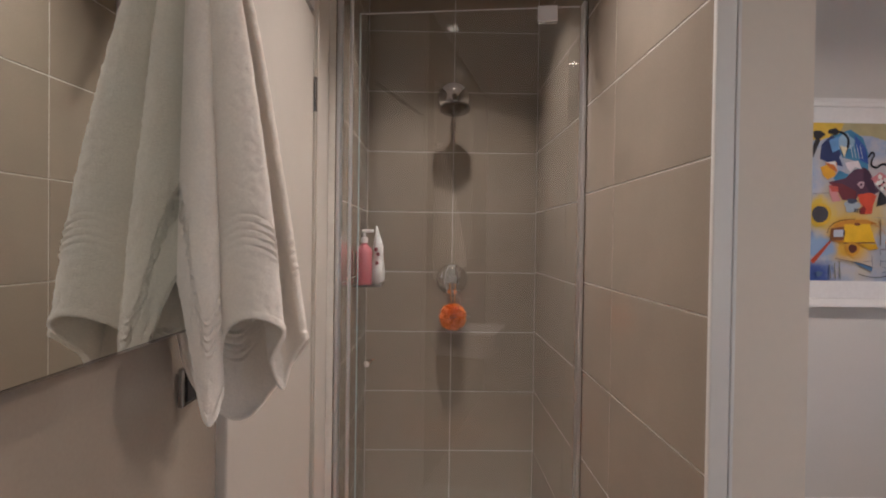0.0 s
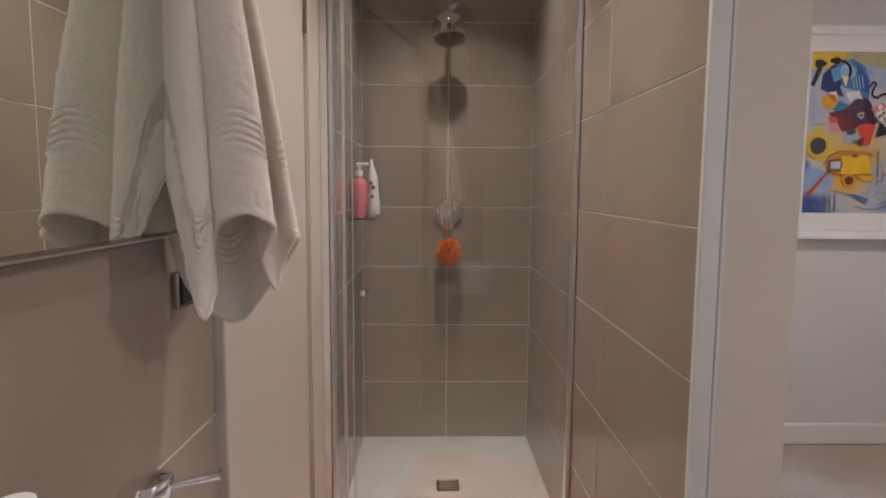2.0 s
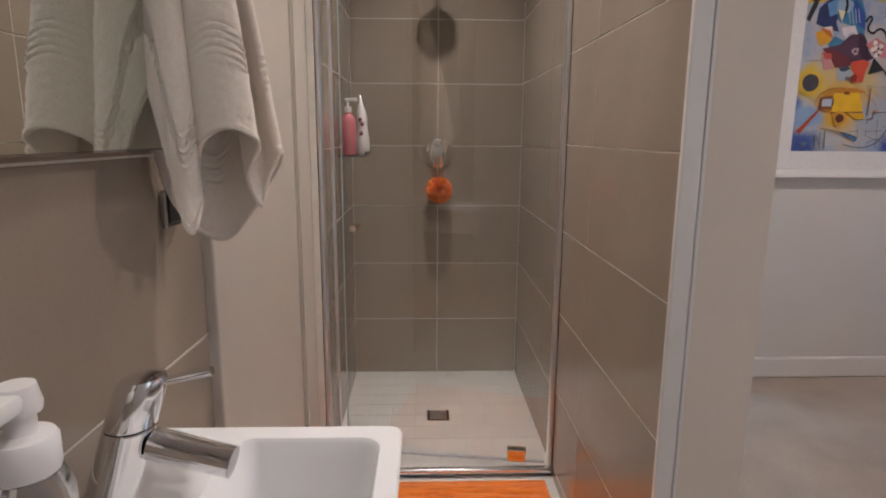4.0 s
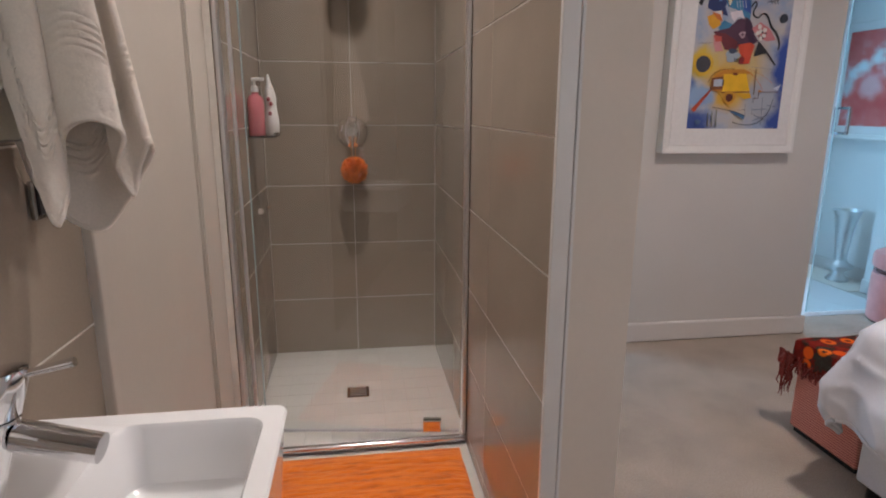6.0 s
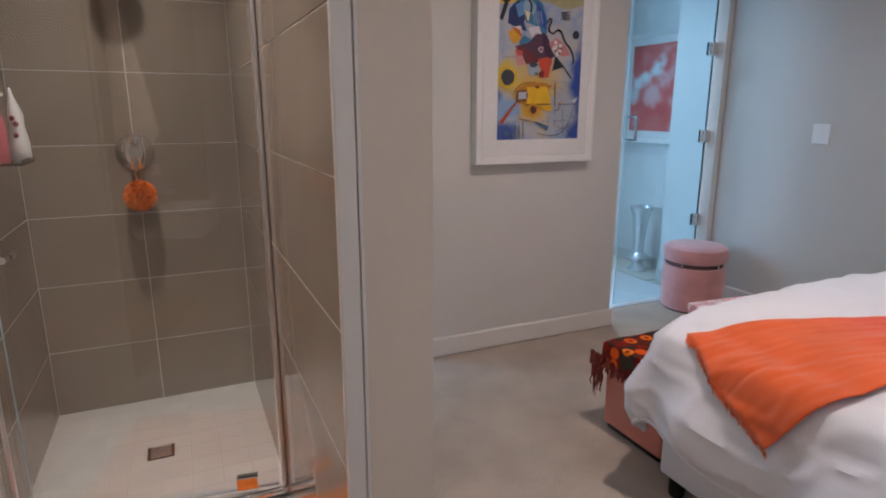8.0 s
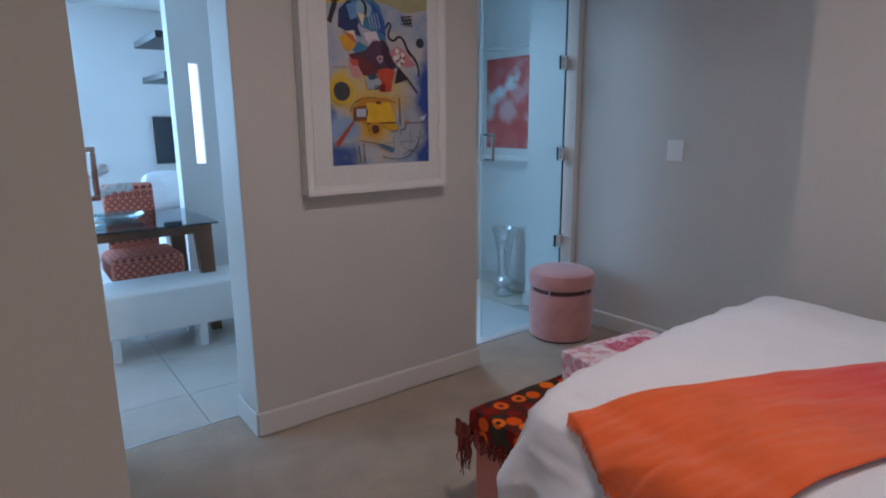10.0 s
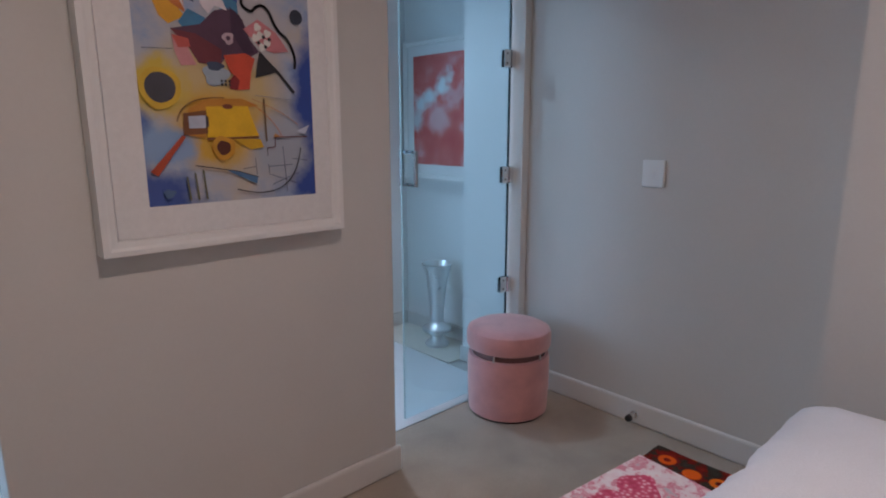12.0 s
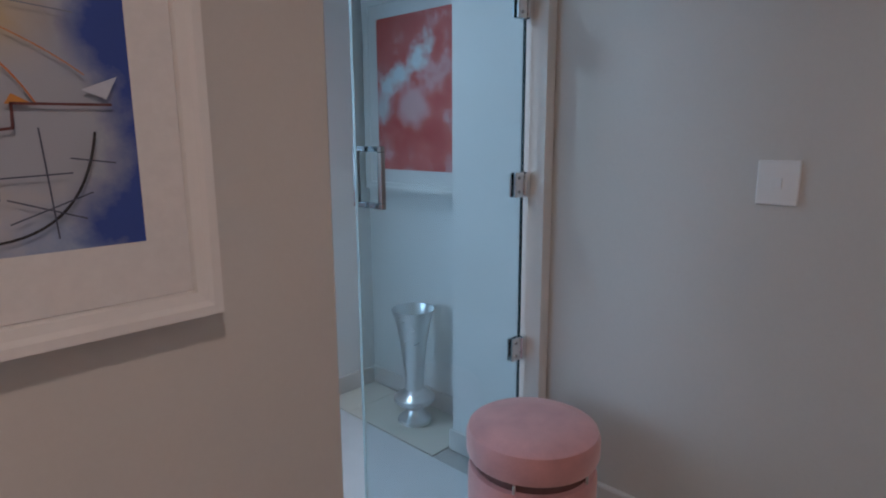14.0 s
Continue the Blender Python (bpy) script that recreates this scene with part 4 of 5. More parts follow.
class Print:
    """A flat printed sheet: shapes laid a hair apart on a ground; u to the right, v down, both 0..1."""

    def __init__(self, width, height, ground):
        self.w, self.h, self.bm, self.mats, self.keys = width, height, bmesh.new(), [ground], {}
        self.y = 0.0
        flat_poly(self.bm, [(0.010, 0), (0.544, 0), (0.544, 0.785), (0.010, 0.785)], 0.0, 0)

    def at(self, u, v):
        """A place on the sheet, held inside its edges."""
        return min(0.5438, max(0.0102, u * self.w)), min(0.7848, max(0.0002, (1 - v) * self.h))

    def slot(self, c, tint):
        if c not in self.keys:
            self.keys[c] = len(self.mats)
            self.mats.append(plain("printed ink " + tint, c))
        return self.keys[c]

    def poly(self, tint, c, *uv):
        self.y -= 0.00012
        flat_poly(self.bm, [self.at(u, v) for u, v in uv], self.y, self.slot(c, tint))

    def disc(self, tint, c, u, v, r, stretch=1.0, wob=0.0, n=40):
        k = self.w / self.h
        pts = []
        for i in range(n):
            a = 2 * math.pi * i / n
            q = r * (1 + wob * math.sin(3 * a + u * 20) + wob * 0.6 * math.sin(5 * a + v * 30))
            pts.append((u + q * math.cos(a), v + q * k * stretch * math.sin(a)))
        self.poly(tint, c, *pts)

    def line(self, tint, c, width, *uv):
        """A pen line of even width through the points."""
        P = [Vector(self.at(u, v)) for u, v in uv]
        self.y -= 0.00012
        for a, b in zip(P, P[1:]):
            d = b - a
            nrm = Vector((-d.y, d.x)).normalized() * width / 2
            e = d.normalized() * width * 0.3
            flat_poly(self.bm, [tuple(p) for p in (a - nrm - e, b - nrm + e, b + nrm + e, a + nrm - e)], self.y, self.slot(c, tint))


def curve(p, q, r, n=14):
    """Points of a quadratic bow from p over q to r."""
    return [((1 - t) ** 2 * p[0] + 2 * t * (1 - t) * q[0] + t * t * r[0], (1 - t) ** 2 * p[1] + 2 * t * (1 - t) * q[1] + t * t * r[1]) for t in [i / n for i in range(n + 1)]]


INK, NAVY, COBALT, SKYB = (0.018, 0.017, 0.022), (0.02, 0.035, 0.13), (0.035, 0.09, 0.36), (0.13, 0.30, 0.58)
PALE, GOLD, AMBER, RED = (0.55, 0.60, 0.70), (0.78, 0.45, 0.02), (0.62, 0.28, 0.04), (0.58, 0.07, 0.03)
PLUM, PINKISH, CREAM, OLIVE = (0.085, 0.035, 0.07), (0.58, 0.26, 0.27), (0.74, 0.66, 0.45), (0.40, 0.36, 0.20)


def big_print():
    p = Print(0.532, 0.768, M_WASH)
    TEAL, SLATE, BROWN, MAROON = (0.05, 0.20, 0.36), (0.05, 0.05, 0.065), (0.20, 0.075, 0.025), (0.15, 0.025, 0.035)
    # olive and gold sky
    p.poly("olive", OLIVE, (0, -0.03), (1.03, -0.03), (1.03, 0.06), (0.8, 0.10), (0.6, 0.06), (0.3, 0.05), (0, 0.05))
    p.poly("gold", (0.66, 0.44, 0.05), (0, -0.03), (0.34, -0.03), (0.30, 0.05), (0.12, 0.09), (0, 0.09))
    # the blue rider's mass: overlapping blues
    p.poly("navy", NAVY, (0.116, 0.212), (0.13, 0.12), (0.22, 0.06), (0.34, 0.05), (0.36, 0.12), (0.30, 0.20), (0.34, 0.26), (0.20, 0.235))
    p.poly("teal", TEAL, (0.24, 0.06), (0.40, 0.02), (0.52, 0.07), (0.57, 0.16), (0.58, 0.29), (0.50, 0.31), (0.44, 0.22), (0.33, 0.20))
    p.poly("cobalt", COBALT, (0.44, 0.05), (0.55, 0.137), (0.58, 0.24), (0.50, 0.22), (0.45, 0.13))
    p.poly("sky", SKYB, (0.20, 0.09), (0.31, 0.06), (0.30, 0.15), (0.235, 0.17))
    p.disc("pale blue", (0.30, 0.44, 0.58), 0.36, 0.10, 0.075, 1, 0.12)
    p.poly("ink", INK, (0.02, 0.185), (0.055, 0.20), (0.12, 0.09), (0.085, 0.06))
    p.disc("ink", INK, 0.10, 0.055, 0.055, 0.7, 0.1)
    p.disc("ink", INK, 0.24, 0.035, 0.05, 0.6, 0.1)
    p.line("ink", INK, 0.012, *curve((0.26, 0.03), (0.44, 0.05), (0.36, 0.16)))
    p.poly("cream", CREAM, (0.30, 0.125), (0.375, 0.135), (0.345, 0.205))
    p.line("ink", INK, 0.004, (0.30, 0.13), (0.345, 0.20))
    for k in range(4):
        p.line("pale", PALE, 0.003, (0.40 + 0.03 * k, 0.12), (0.43 + 0.03 * k, 0.205))
    # gold shield and white card
    p.poly("gold", (0.72, 0.36, 0.02), (0.121, 0.265), (0.20, 0.245), (0.284, 0.313), (0.194, 0.346), (0.15, 0.32))
    p.poly("amber", (0.55, 0.15, 0.03), (0.16, 0.235), (0.276, 0.23), (0.285, 0.30), (0.22, 0.275))
    p.poly("white", (0.70, 0.66, 0.62), (0.17, 0.235), (0.265, 0.225), (0.285, 0.29), (0.255, 0.25))
    p.poly("teal", TEAL, (0.245, 0.335), (0.30, 0.285), (0.39, 0.31), (0.40, 0.37), (0.30, 0.38))
    # plum centre
    p.poly("plum", PLUM, (0.201, 0.361), (0.36, 0.335), (0.44, 0.28), (0.52, 0.265), (0.60, 0.30), (0.64, 0.375), (0.69, 0.415), (0.62, 0.445), (0.50, 0.435), (0.46, 0.475), (0.338, 0.475), (0.29, 0.42))
    p.poly("maroon", MAROON, (0.201, 0.361), (0.33, 0.37), (0.47, 0.42), (0.46, 0.475), (0.338, 0.475), (0.30, 0.43))
    p.poly("dark plum", (0.05, 0.02, 0.05), (0.53, 0.26), (0.585, 0.285), (0.66, 0.42), (0.60, 0.43), (0.53, 0.35))
    p.poly("white", (0.72, 0.66, 0.70), (0.355, 0.235), (0.477, 0.219), (0.515, 0.275), (0.445, 0.262), (0.41, 0.295), (0.375, 0.27))
    p.poly("pink", PINKISH, (0.204, 0.385), (0.27, 0.40), (0.325, 0.483), (0.242, 0.488), (0.215, 0.44))
    p.poly("red", (0.50, 0.09, 0.07), (0.204, 0.38), (0.29, 0.39), (0.30, 0.42), (0.235, 0.425))
    p.disc("grey", (0.50, 0.36, 0.40), 0.51, 0.375, 0.032, 1, 0.14, 20)
    p.disc("plum", PLUM, 0.51, 0.375, 0.013, 1, 0, 12)
    # pink face with white petals
    p.poly("pink", (0.55, 0.20, 0.22), (0.60, 0.335), (0.69, 0.292), (0.80, 0.335), (0.876, 0.404), (0.78, 0.415), (0.70, 0.40))
    for du, dv in ((0, 0), (0.045, -0.010), (0.04, 0.028), (-0.03, 0.012), (0.01, 0.045), (-0.015, -0.03)):
        p.disc("white", (0.72, 0.70, 0.66), 0.70 + du, 0.352 + dv, 0.022, 1, 0.14, 14)
    for du, dv in ((0.02, 0.005), (0.055, 0.012), (-0.012, 0.028), (0.03, 0.042)):
        p.disc("ink", INK, 0.70 + du, 0.352 + dv, 0.011, 1, 0.1, 10)
    # red blade and bead
    p.poly("red", RED, (0.475, 0.44), (0.60, 0.425), (0.658, 0.444), (0.63, 0.50), (0.615, 0.563), (0.545, 0.567), (0.56, 0.53), (0.505, 0.50))
    p.poly("dark red", (0.24, 0.02, 0.02), (0.53, 0.51), (0.56, 0.53), (0.545, 0.567), (0.50, 0.565), (0.50, 0.53))
    p.disc("blue grey", (0.34, 0.40, 0.46), 0.425, 0.515, 0.072, 0.78, 0.12)
    p.disc("navy", (0.05, 0.07, 0.12), 0.425, 0.482, 0.048, 0.5, 0.1)
    for k in range(6):
        p.disc("ink", INK, 0.455 + 0.022 * (k % 3), 0.536 + 0.013 * (k // 3), 0.008, 1, 0, 8)
    # triangle, pole, serpent line, hatch, disc
    p.poly("ink", INK, (0.654, 0.516), (0.685, 0.417), (0.80, 0.488))
    p.line("ink", INK, 0.008, (0.69, 0.42), (0.80, 0.492), (0.895, 0.566))
    p.line("ink", INK, 0.008, *curve((0.57, 0.197), (0.60, 0.15), (0.622, 0.175)), *curve((0.622, 0.19), (0.56, 0.255), (0.65, 0.265)), *curve((0.66, 0.262), (0.72, 0.215), (0.765, 0.265)), *curve((0.77, 0.27), (0.80, 0.33), (0.85, 0.345)), *curve((0.86, 0.35), (0.93, 0.41), (0.909, 0.468)))
    for k in range(3):
        p.line("ink", INK, 0.004, (0.745 + 0.032 * k, 0.115), (0.785 + 0.032 * k, 0.175))
        p.line("ink", INK, 0.004, (0.735, 0.165 - 0.02 * k), (0.85, 0.150 - 0.02 * k))
    p.disc("slate", (0.035, 0.04, 0.06), 0.932, 0.265, 0.042)
    # dark disc in its yellow ring
    p.disc("gold", (0.66, 0.42, 0.03), 0.123, 0.572, 0.106, 1, 0.035)
    p.disc("slate", SLATE, 0.123, 0.570, 0.078, 1, 0.012)
    p.line("ink", (0.10, 0.11, 0.15), 0.002, (0.05, 0.437), (0.20, 0.432))
    # the yellow house
    p.poly("amber", (0.52, 0.22, 0.02), (0.232, 0.70), (0.26, 0.645), (0.36, 0.605), (0.56, 0.60), (0.66, 0.625), (0.50, 0.645), (0.36, 0.65), (0.34, 0.75), (0.225, 0.74))
    p.poly("yellow", (0.74, 0.44, 0.008), (0.353, 0.634), (0.595, 0.628), (0.612, 0.67), (0.655, 0.745), (0.35, 0.750))
    p.poly("gold", (0.62, 0.35, 0.01), (0.50, 0.757), (0.66, 0.757), (0.68, 0.79), (0.60, 0.80))
    p.line("brown", BROWN, 0.006, (0.35, 0.755), (0.65, 0.750))
    p.poly("brown", BROWN, (0.228, 0.66), (0.353, 0.648), (0.355, 0.735), (0.222, 0.742))
    p.poly("grey white", (0.46, 0.50, 0.60), (0.254, 0.671), (0.347, 0.667), (0.345, 0.714), (0.254, 0.716))
    p.poly("ink", (0.05, 0.035, 0.05), (0.347, 0.667), (0.362, 0.672), (0.362, 0.708), (0.345, 0.714))
    p.disc("dark red", (0.20, 0.05, 0.02), 0.475, 0.632, 0.03, 0.45)
    p.line("ink", (0.14, 0.07, 0.03), 0.003, *curve((0.193, 0.69), (0.22, 0.595), (0.458, 0.600)))
    p.disc("amber", (0.58, 0.28, 0.02), 0.437, 0.790, 0.066, 1, 0.05)
    p.disc("dark brown", (0.10, 0.022, 0.010), 0.437, 0.790, 0.040, 1, 0.04)
    p.poly("rust", (0.40, 0.06, 0.02), (0.215, 0.74), (0.232, 0.748), (0.072, 0.890), (0.036, 0.872))
    p.poly("brown", (0.16, 0.10, 0.05), (0.690, 0.598), (0.700, 0.598), (0.704, 0.768), (0.694, 0.768))
    # stepped line, sail, shark and fine drawing
    p.line("orange", (0.56, 0.17, 0.04), 0.0022, *curve((0.60, 0.612), (0.74, 0.665), (0.80, 0.748)))
    p.line("orange", (0.50, 0.20, 0.08), 0.0018, *curve((0.62, 0.60), (0.80, 0.64), (0.91, 0.70)))
    p.poly("orange", (0.58, 0.24, 0.05), (0.755, 0.735), (0.80, 0.752), (0.74, 0.752))
    p.line("slate", (0.20, 0.22, 0.28), 0.0016, (0.64, 0.585), (0.90, 0.60))
    p.line("dark red", (0.12, 0.03, 0.03), 0.0035, (0.70, 0.795), (0.75, 0.790), (0.753, 0.751), (0.965, 0.749))
    p.line("ink", (0.08, 0.06, 0.05), 0.0025, (0.70, 0.79), (0.70, 0.825))
    p.poly("white", PALE, (0.90, 0.725), (0.985, 0.700), (0.955, 0.740))
    p.poly("teal", (0.07, 0.16, 0.30), (0.43, 0.872), (0.511, 0.883), (0.63, 0.910), (0.62, 0.938), (0.52, 0.905))
    p.line("ink", INK, 0.003, (0.271, 0.855), (0.511, 0.883), (0.63, 0.910))
    p.line("ink", INK, 0.0035, *curve((0.50, 0.955), (0.86, 1.035), (0.92, 0.797), 20))
    for q in (((0.80, 0.79), (0.815, 0.975)), ((0.62, 0.835), (0.625, 0.90)), ((0.70, 0.86), (0.705, 0.905)), ((0.545, 0.875), (0.62, 0.868)), ((0.72, 0.905), (0.88, 0.945)), ((0.72, 0.945), (0.90, 0.90)), ((0.86, 0.84), (0.96, 0.85)), ((0.70, 0.87), (0.86, 0.865))):
        p.line("ink", (0.06, 0.07, 0.11), 0.002, *q)
    for k in range(3):
        p.poly("olive ink", (0.13, 0.13, 0.07), (0.215 + 0.045 * k, 0.895 - 0.012 * k), (0.224 + 0.045 * k, 0.895 - 0.012 * k), (0.236 + 0.045 * k, 0.985), (0.226 + 0.045 * k, 0.985))
    p.disc("slate blue", (0.08, 0.14, 0.26), 0.12, 0.955, 0.03, 0.8, 0.15)
    return p


def picture_frame(parent, w, h, moulding, depth):
    """Four mitred white mouldings and a mount board; the front to -y, the lower left corner at the origin."""
    def rail(a, b, inward):
        bm = bmesh.new()
        d = (Vector(b) - Vector(a)).normalized()
        inn = Vector(inward)
        prof = [(0, 0), (0, -depth), (moulding * 0.35, -depth), (moulding * 0.55, -depth * 0.95), (moulding * 0.9, -depth * 0.92), (moulding, -depth * 0.84), (moulding, 0)]
        ra = [bm.verts.new(Vector(a) + inn * i + d * i + Vector((0, y, 0))) for i, y in prof]
        rb = [bm.verts.new(Vector(b) + inn * i - d * i + Vector((0, y, 0))) for i, y in prof]
        for k in range(len(prof)):
            j = (k + 1) % len(prof)
            bm.faces.new((ra[k], ra[j], rb[j], rb[k]))
        bmesh.ops.recalc_face_normals(bm, faces=bm.faces)
        local("moulding", bm, M_FRAME, parent)

    rail((0, 0, 0), (w, 0, 0), (0, 0, 1))
    rail((w, 0, 0), (w, 0, h), (-1, 0, 0))
    rail((w, 0, h), (0, 0, h), (0, 0, -1))
    rail((0, 0, h), (0, 0, 0), (1, 0, 0))
    m = moulding + 0.001
    local("mount", solid(m, w - m, -depth * 0.85, -depth * 0.79, m, h - m), M_MOUNT, parent, "white mount board")


M_FRAME = Mat("white lacquered frame", (0.76, 0.75, 0.73), 0.3).vary(0.02, 8, 70, 0.02).m
M_MOUNT = Mat("white mount board", (0.74, 0.73, 0.72), 0.8).vary(0.015, 8).m
pic = thing("framed_picture", pose(1.983, NORTH - 0.001, 1.066), "colourful abstract print in a deep white frame", "picture", "framed prints")
picture_frame(pic, 0.770, 1.036, 0.042, 0.068)
art = big_print()
ob = local("print", art.bm, art.mats, pic, "blue and yellow abstract print")
ob.location = (0.121, -0.0582, 0.130)
pic2 = thing("framed_picture", pose(4.338, 4.462, 1.075, 0, 0, -90), "red and white abstract print in a white frame", "picture", "framed prints")
picture_frame(pic2, 0.76, 0.93, 0.04, 0.05)
local("print", solid(0.105, 0.655, -0.0450, -0.0430, 0.105, 0.825), M_REDART, pic2, "red and white abstract print")

# light switch and door stop
sw = thing("light_switch", (EAST - 0.001, 2.487, 1.212), "white square light switch plate", "light switch")
swp = local("plate", solid(-0.009, 0, -0.054, 0.054, -0.062, 0.062, 0.004), M_WHITEPL, sw)
local("rocker", solid(-0.0125, -0.0092, -0.012, 0.012, -0.016, 0.016, 0.002), M_WHITEPL, swp)
ds = thing("door_stop", (EAST - 0.024, 2.49, 0.022), "chrome and black door stop on the skirting", "door stop")
stm = local("stem", tube(tube(bmesh.new(), (0, 0, 0), (-0.008, 0, 0), 0.024, 0.020), (-0.008, 0, 0), (-0.050, 0, 0), 0.013, 0.011), M_CHROME, ds, "", True)
local("rubber_tip", tube(bmesh.new(), (-0.0505, 0, 0), (-0.066, 0, 0), 0.018, 0.016), M_BLACK, stm, "black rubber tip", True)

# pouf
pf = thing("pouf", (3.815, 3.045, FLOOR), "pink velvet storage pouf with chrome band", "pouf")
prof = [(0, 0.012), (0.1980, 0.012), (0.2046, 0.018), (0.2112, 0.16), (0.2101, 0.300), (0.2046, 0.316), (0.1870, 0.320), (0, 0.320)]
local("drum", lathe(prof, (0, 0, 0), 64), M_VELVET, pf, "", True)
local("foot_ring", lathe([(0, 0), (0.1892, 0), (0.1892, 0.0115), (0, 0.0115)], (0, 0, 0), 48), M_BLACK, pf, "dark base ring")
local("gap_band", lathe([(0, 0.3205), (0.1892, 0.3205), (0.1892, 0.349), (0, 0.349)], (0, 0, 0), 56), plain("rose gold metal band", (0.16, 0.07, 0.065), 0.25), pf, "dark rose metal band", True)
for k in range(5):
    a = radians(200 + k * 72)
    local("post", tube(bmesh.new(), (0.199 * math.cos(a), 0.199 * math.sin(a), 0.3206), (0.199 * math.cos(a), 0.199 * math.sin(a), 0.3488), 0.006, seg=12), M_CHROME, pf, "chrome spacer post", True)
prof = [(0, 0.3495), (0.1936, 0.3495), (0.2112, 0.357), (0.2167, 0.372), (0.2167, 0.425), (0.2090, 0.446), (0.1815, 0.460), (0.1100, 0.466), (0, 0.468)]
bm = lathe(prof, (0, 0, 0), 64)
local("lid_cushion", bm, M_VELVET, pf, "padded pink velvet lid", True)

# woven bench at the foot of the bed
BT = 0.365
bn = thing("storage_bench", (2.155, 1.63, FLOOR), "long coral woven storage bench", "bench")
local("body", solid(0.0, 1.17, 0.0, 0.345, 0.022, BT - FLOOR - 0.006, 0.012, 3), M_BASKET, bn)
local("plinth", solid(0.015, 1.155, 0.015, 0.33, 0.0, 0.0215), M_BLACK, bn, "dark plinth")


def bench_throw():
    """A cloth laid over the bench with its end folded down."""
    bm = bmesh.new()
    nx, ny = 120, 44
    rows = []
    for i in range(nx + 1):
        row = []
        s = -0.10 + (1.19 + 0.10) * i / nx
        for j in range(ny + 1):
            t = -0.05 + (0.345 + 0.14) * j / ny
            x, y, z = s, t, 0.0
            drop = 0.0
            if s < -0.012:
                d = -0.012 - s
                x, drop = -0.012 - 0.10 * d, drop + d * (1 + 0.35 * noise.noise(Vector((t * 9, 0, 1))))
            if t > 0.352:
                d = t - 0.352
                y, drop = 0.352 + 0.14 * d, drop + d
            x += 0.008 * noise.noise(Vector((s * 8, t * 12, 2))) if s < 0 else 0
            z = 0.008 + 0.004 * noise.noise(Vector((s * 9, t * 9, 5))) - drop
            row.append(bm.verts.new((2.155 + x, 1.63 + y, BT + z)))
        rows.append(row)
    for p, q in zip(rows, rows[1:]):
        for j in range(ny):
            bm.faces.new((p[j], q[j], q[j + 1], p[j + 1]))
    return bm


bt_ = thing("bench_throw", (2.155, 1.63, BT), "dark red patterned throw with fringe over the bench", "throw")
cl = part("cloth", bench_throw(), M_THROW, bt_, "dark red cloth with orange discs", True)
md = cl.modifiers.new("thickness", "SOLIDIFY")
md.thickness, md.offset = 0.004, 1.0
random.seed(5)
fr = bmesh.new()
for k in range(170):
    y = 1.585 + 0.47 * k / 169 + random.uniform(-0.004, 0.004)
    a = Vector((2.140 + random.uniform(-0.008, 0.004), y, BT - 0.055 - random.uniform(0.0, 0.03)))
    for q in range(3):
        b = a + Vector((random.uniform(-0.012, 0.006), random.uniform(-0.010, 0.010), -random.uniform(0.010, 0.020)))
        tube(fr, a, b, 0.0045 - 0.0008 * q, 0.0037 - 0.0008 * q, 5, False)
        a = b
for k in range(26):
    a = Vector((2.126 + random.uniform(-0.008, 0.008), 1.990 + random.uniform(-0.018, 0.026), BT - 0.06))
    for q in range(random.randint(4, 7)):
        b = a + Vector((random.uniform(-0.009, 0.008), random.uniform(-0.009, 0.009), -random.uniform(0.018, 0.030)))
        tube(fr, a, b, 0.0055 - 0.0006 * q, 0.0049 - 0.0006 * q, 5, False)
        a = b
fo = part("fringe", fr, M_FRINGE, bt_, "twisted dark red wool fringe")

# floral keepsake box
fb = thing("gift_box", pose(2.545, 1.712, BT + 0.016, 0, 0, -6), "pink floral lidded cardboard box on the bench", "box")
local("base", solid(0.004, 0.476, 0.004, 0.226, 0.0, 0.082, 0.002), M_FLORAL, fb)
lid = local("lid", solid(0.0, 0.480, 0.0, 0.230, 0.0825, 0.122, 0.003), M_FLORAL, fb, "floral box lid")
bm = bmesh.new()
vs = []
for k in range(60):
    a = 2 * math.pi * k / 60
    hx = 16 * math.sin(a) ** 3
    hy = 13 * math.cos(a) - 5 * math.cos(2 * a) - 2 * math.cos(3 * a) - math.cos(4 * a)
    rr = 1 + 0.06 * math.sin(9 * a)
    vs.append(bm.verts.new((0.285 + hx * 0.0073 * rr, 0.120 + hy * 0.0058 * rr, 0.1228)))
bm.faces.new(vs[::-1])
local("blossom_print", bm, M_HEART, lid, "deep pink heart of printed blossoms")

# bed
BX0, BX1, BY0, BY1, BZ = 2.08, 3.33, -0.55, 1.495, 0.628
bed = thing("bed", (2.10, 1.50, FLOOR), "double bed with white base on black feet", "bed")
part("base", solid(BX0 - 0.045, BX1, BY0, BY1 + 0.020, FLOOR + 0.080, 0.30, 0.012, 3), M_DUVET, bed, "white fabric bed base")
part("mattress", solid(BX0 + 0.005, BX1 - 0.005, BY0, BY1 - 0.01, 0.302, BZ - 0.006, 0.035, 4), M_DUVET, bed, "white mattress", True)
for x in (BX0 + 0.0, BX1 - 0.07):
    for y in (BY1 - 0.03, 0.5, BY0 + 0.09):
        part("foot", lathe([(0, 0), (0.026, 0), (0.03, 0.01), (0.03, 0.0795), (0, 0.0795)], (x, y, FLOOR), 24), M_BLACK, bed, "black plastic bed foot", True)
part("headboard", solid(BX0 - 0.03, BX1 + 0.03, BY0 - 0.09, BY0 - 0.002, FLOOR, 1.1, 0.02, 3), M_VELVET, bed, "padded headboard")


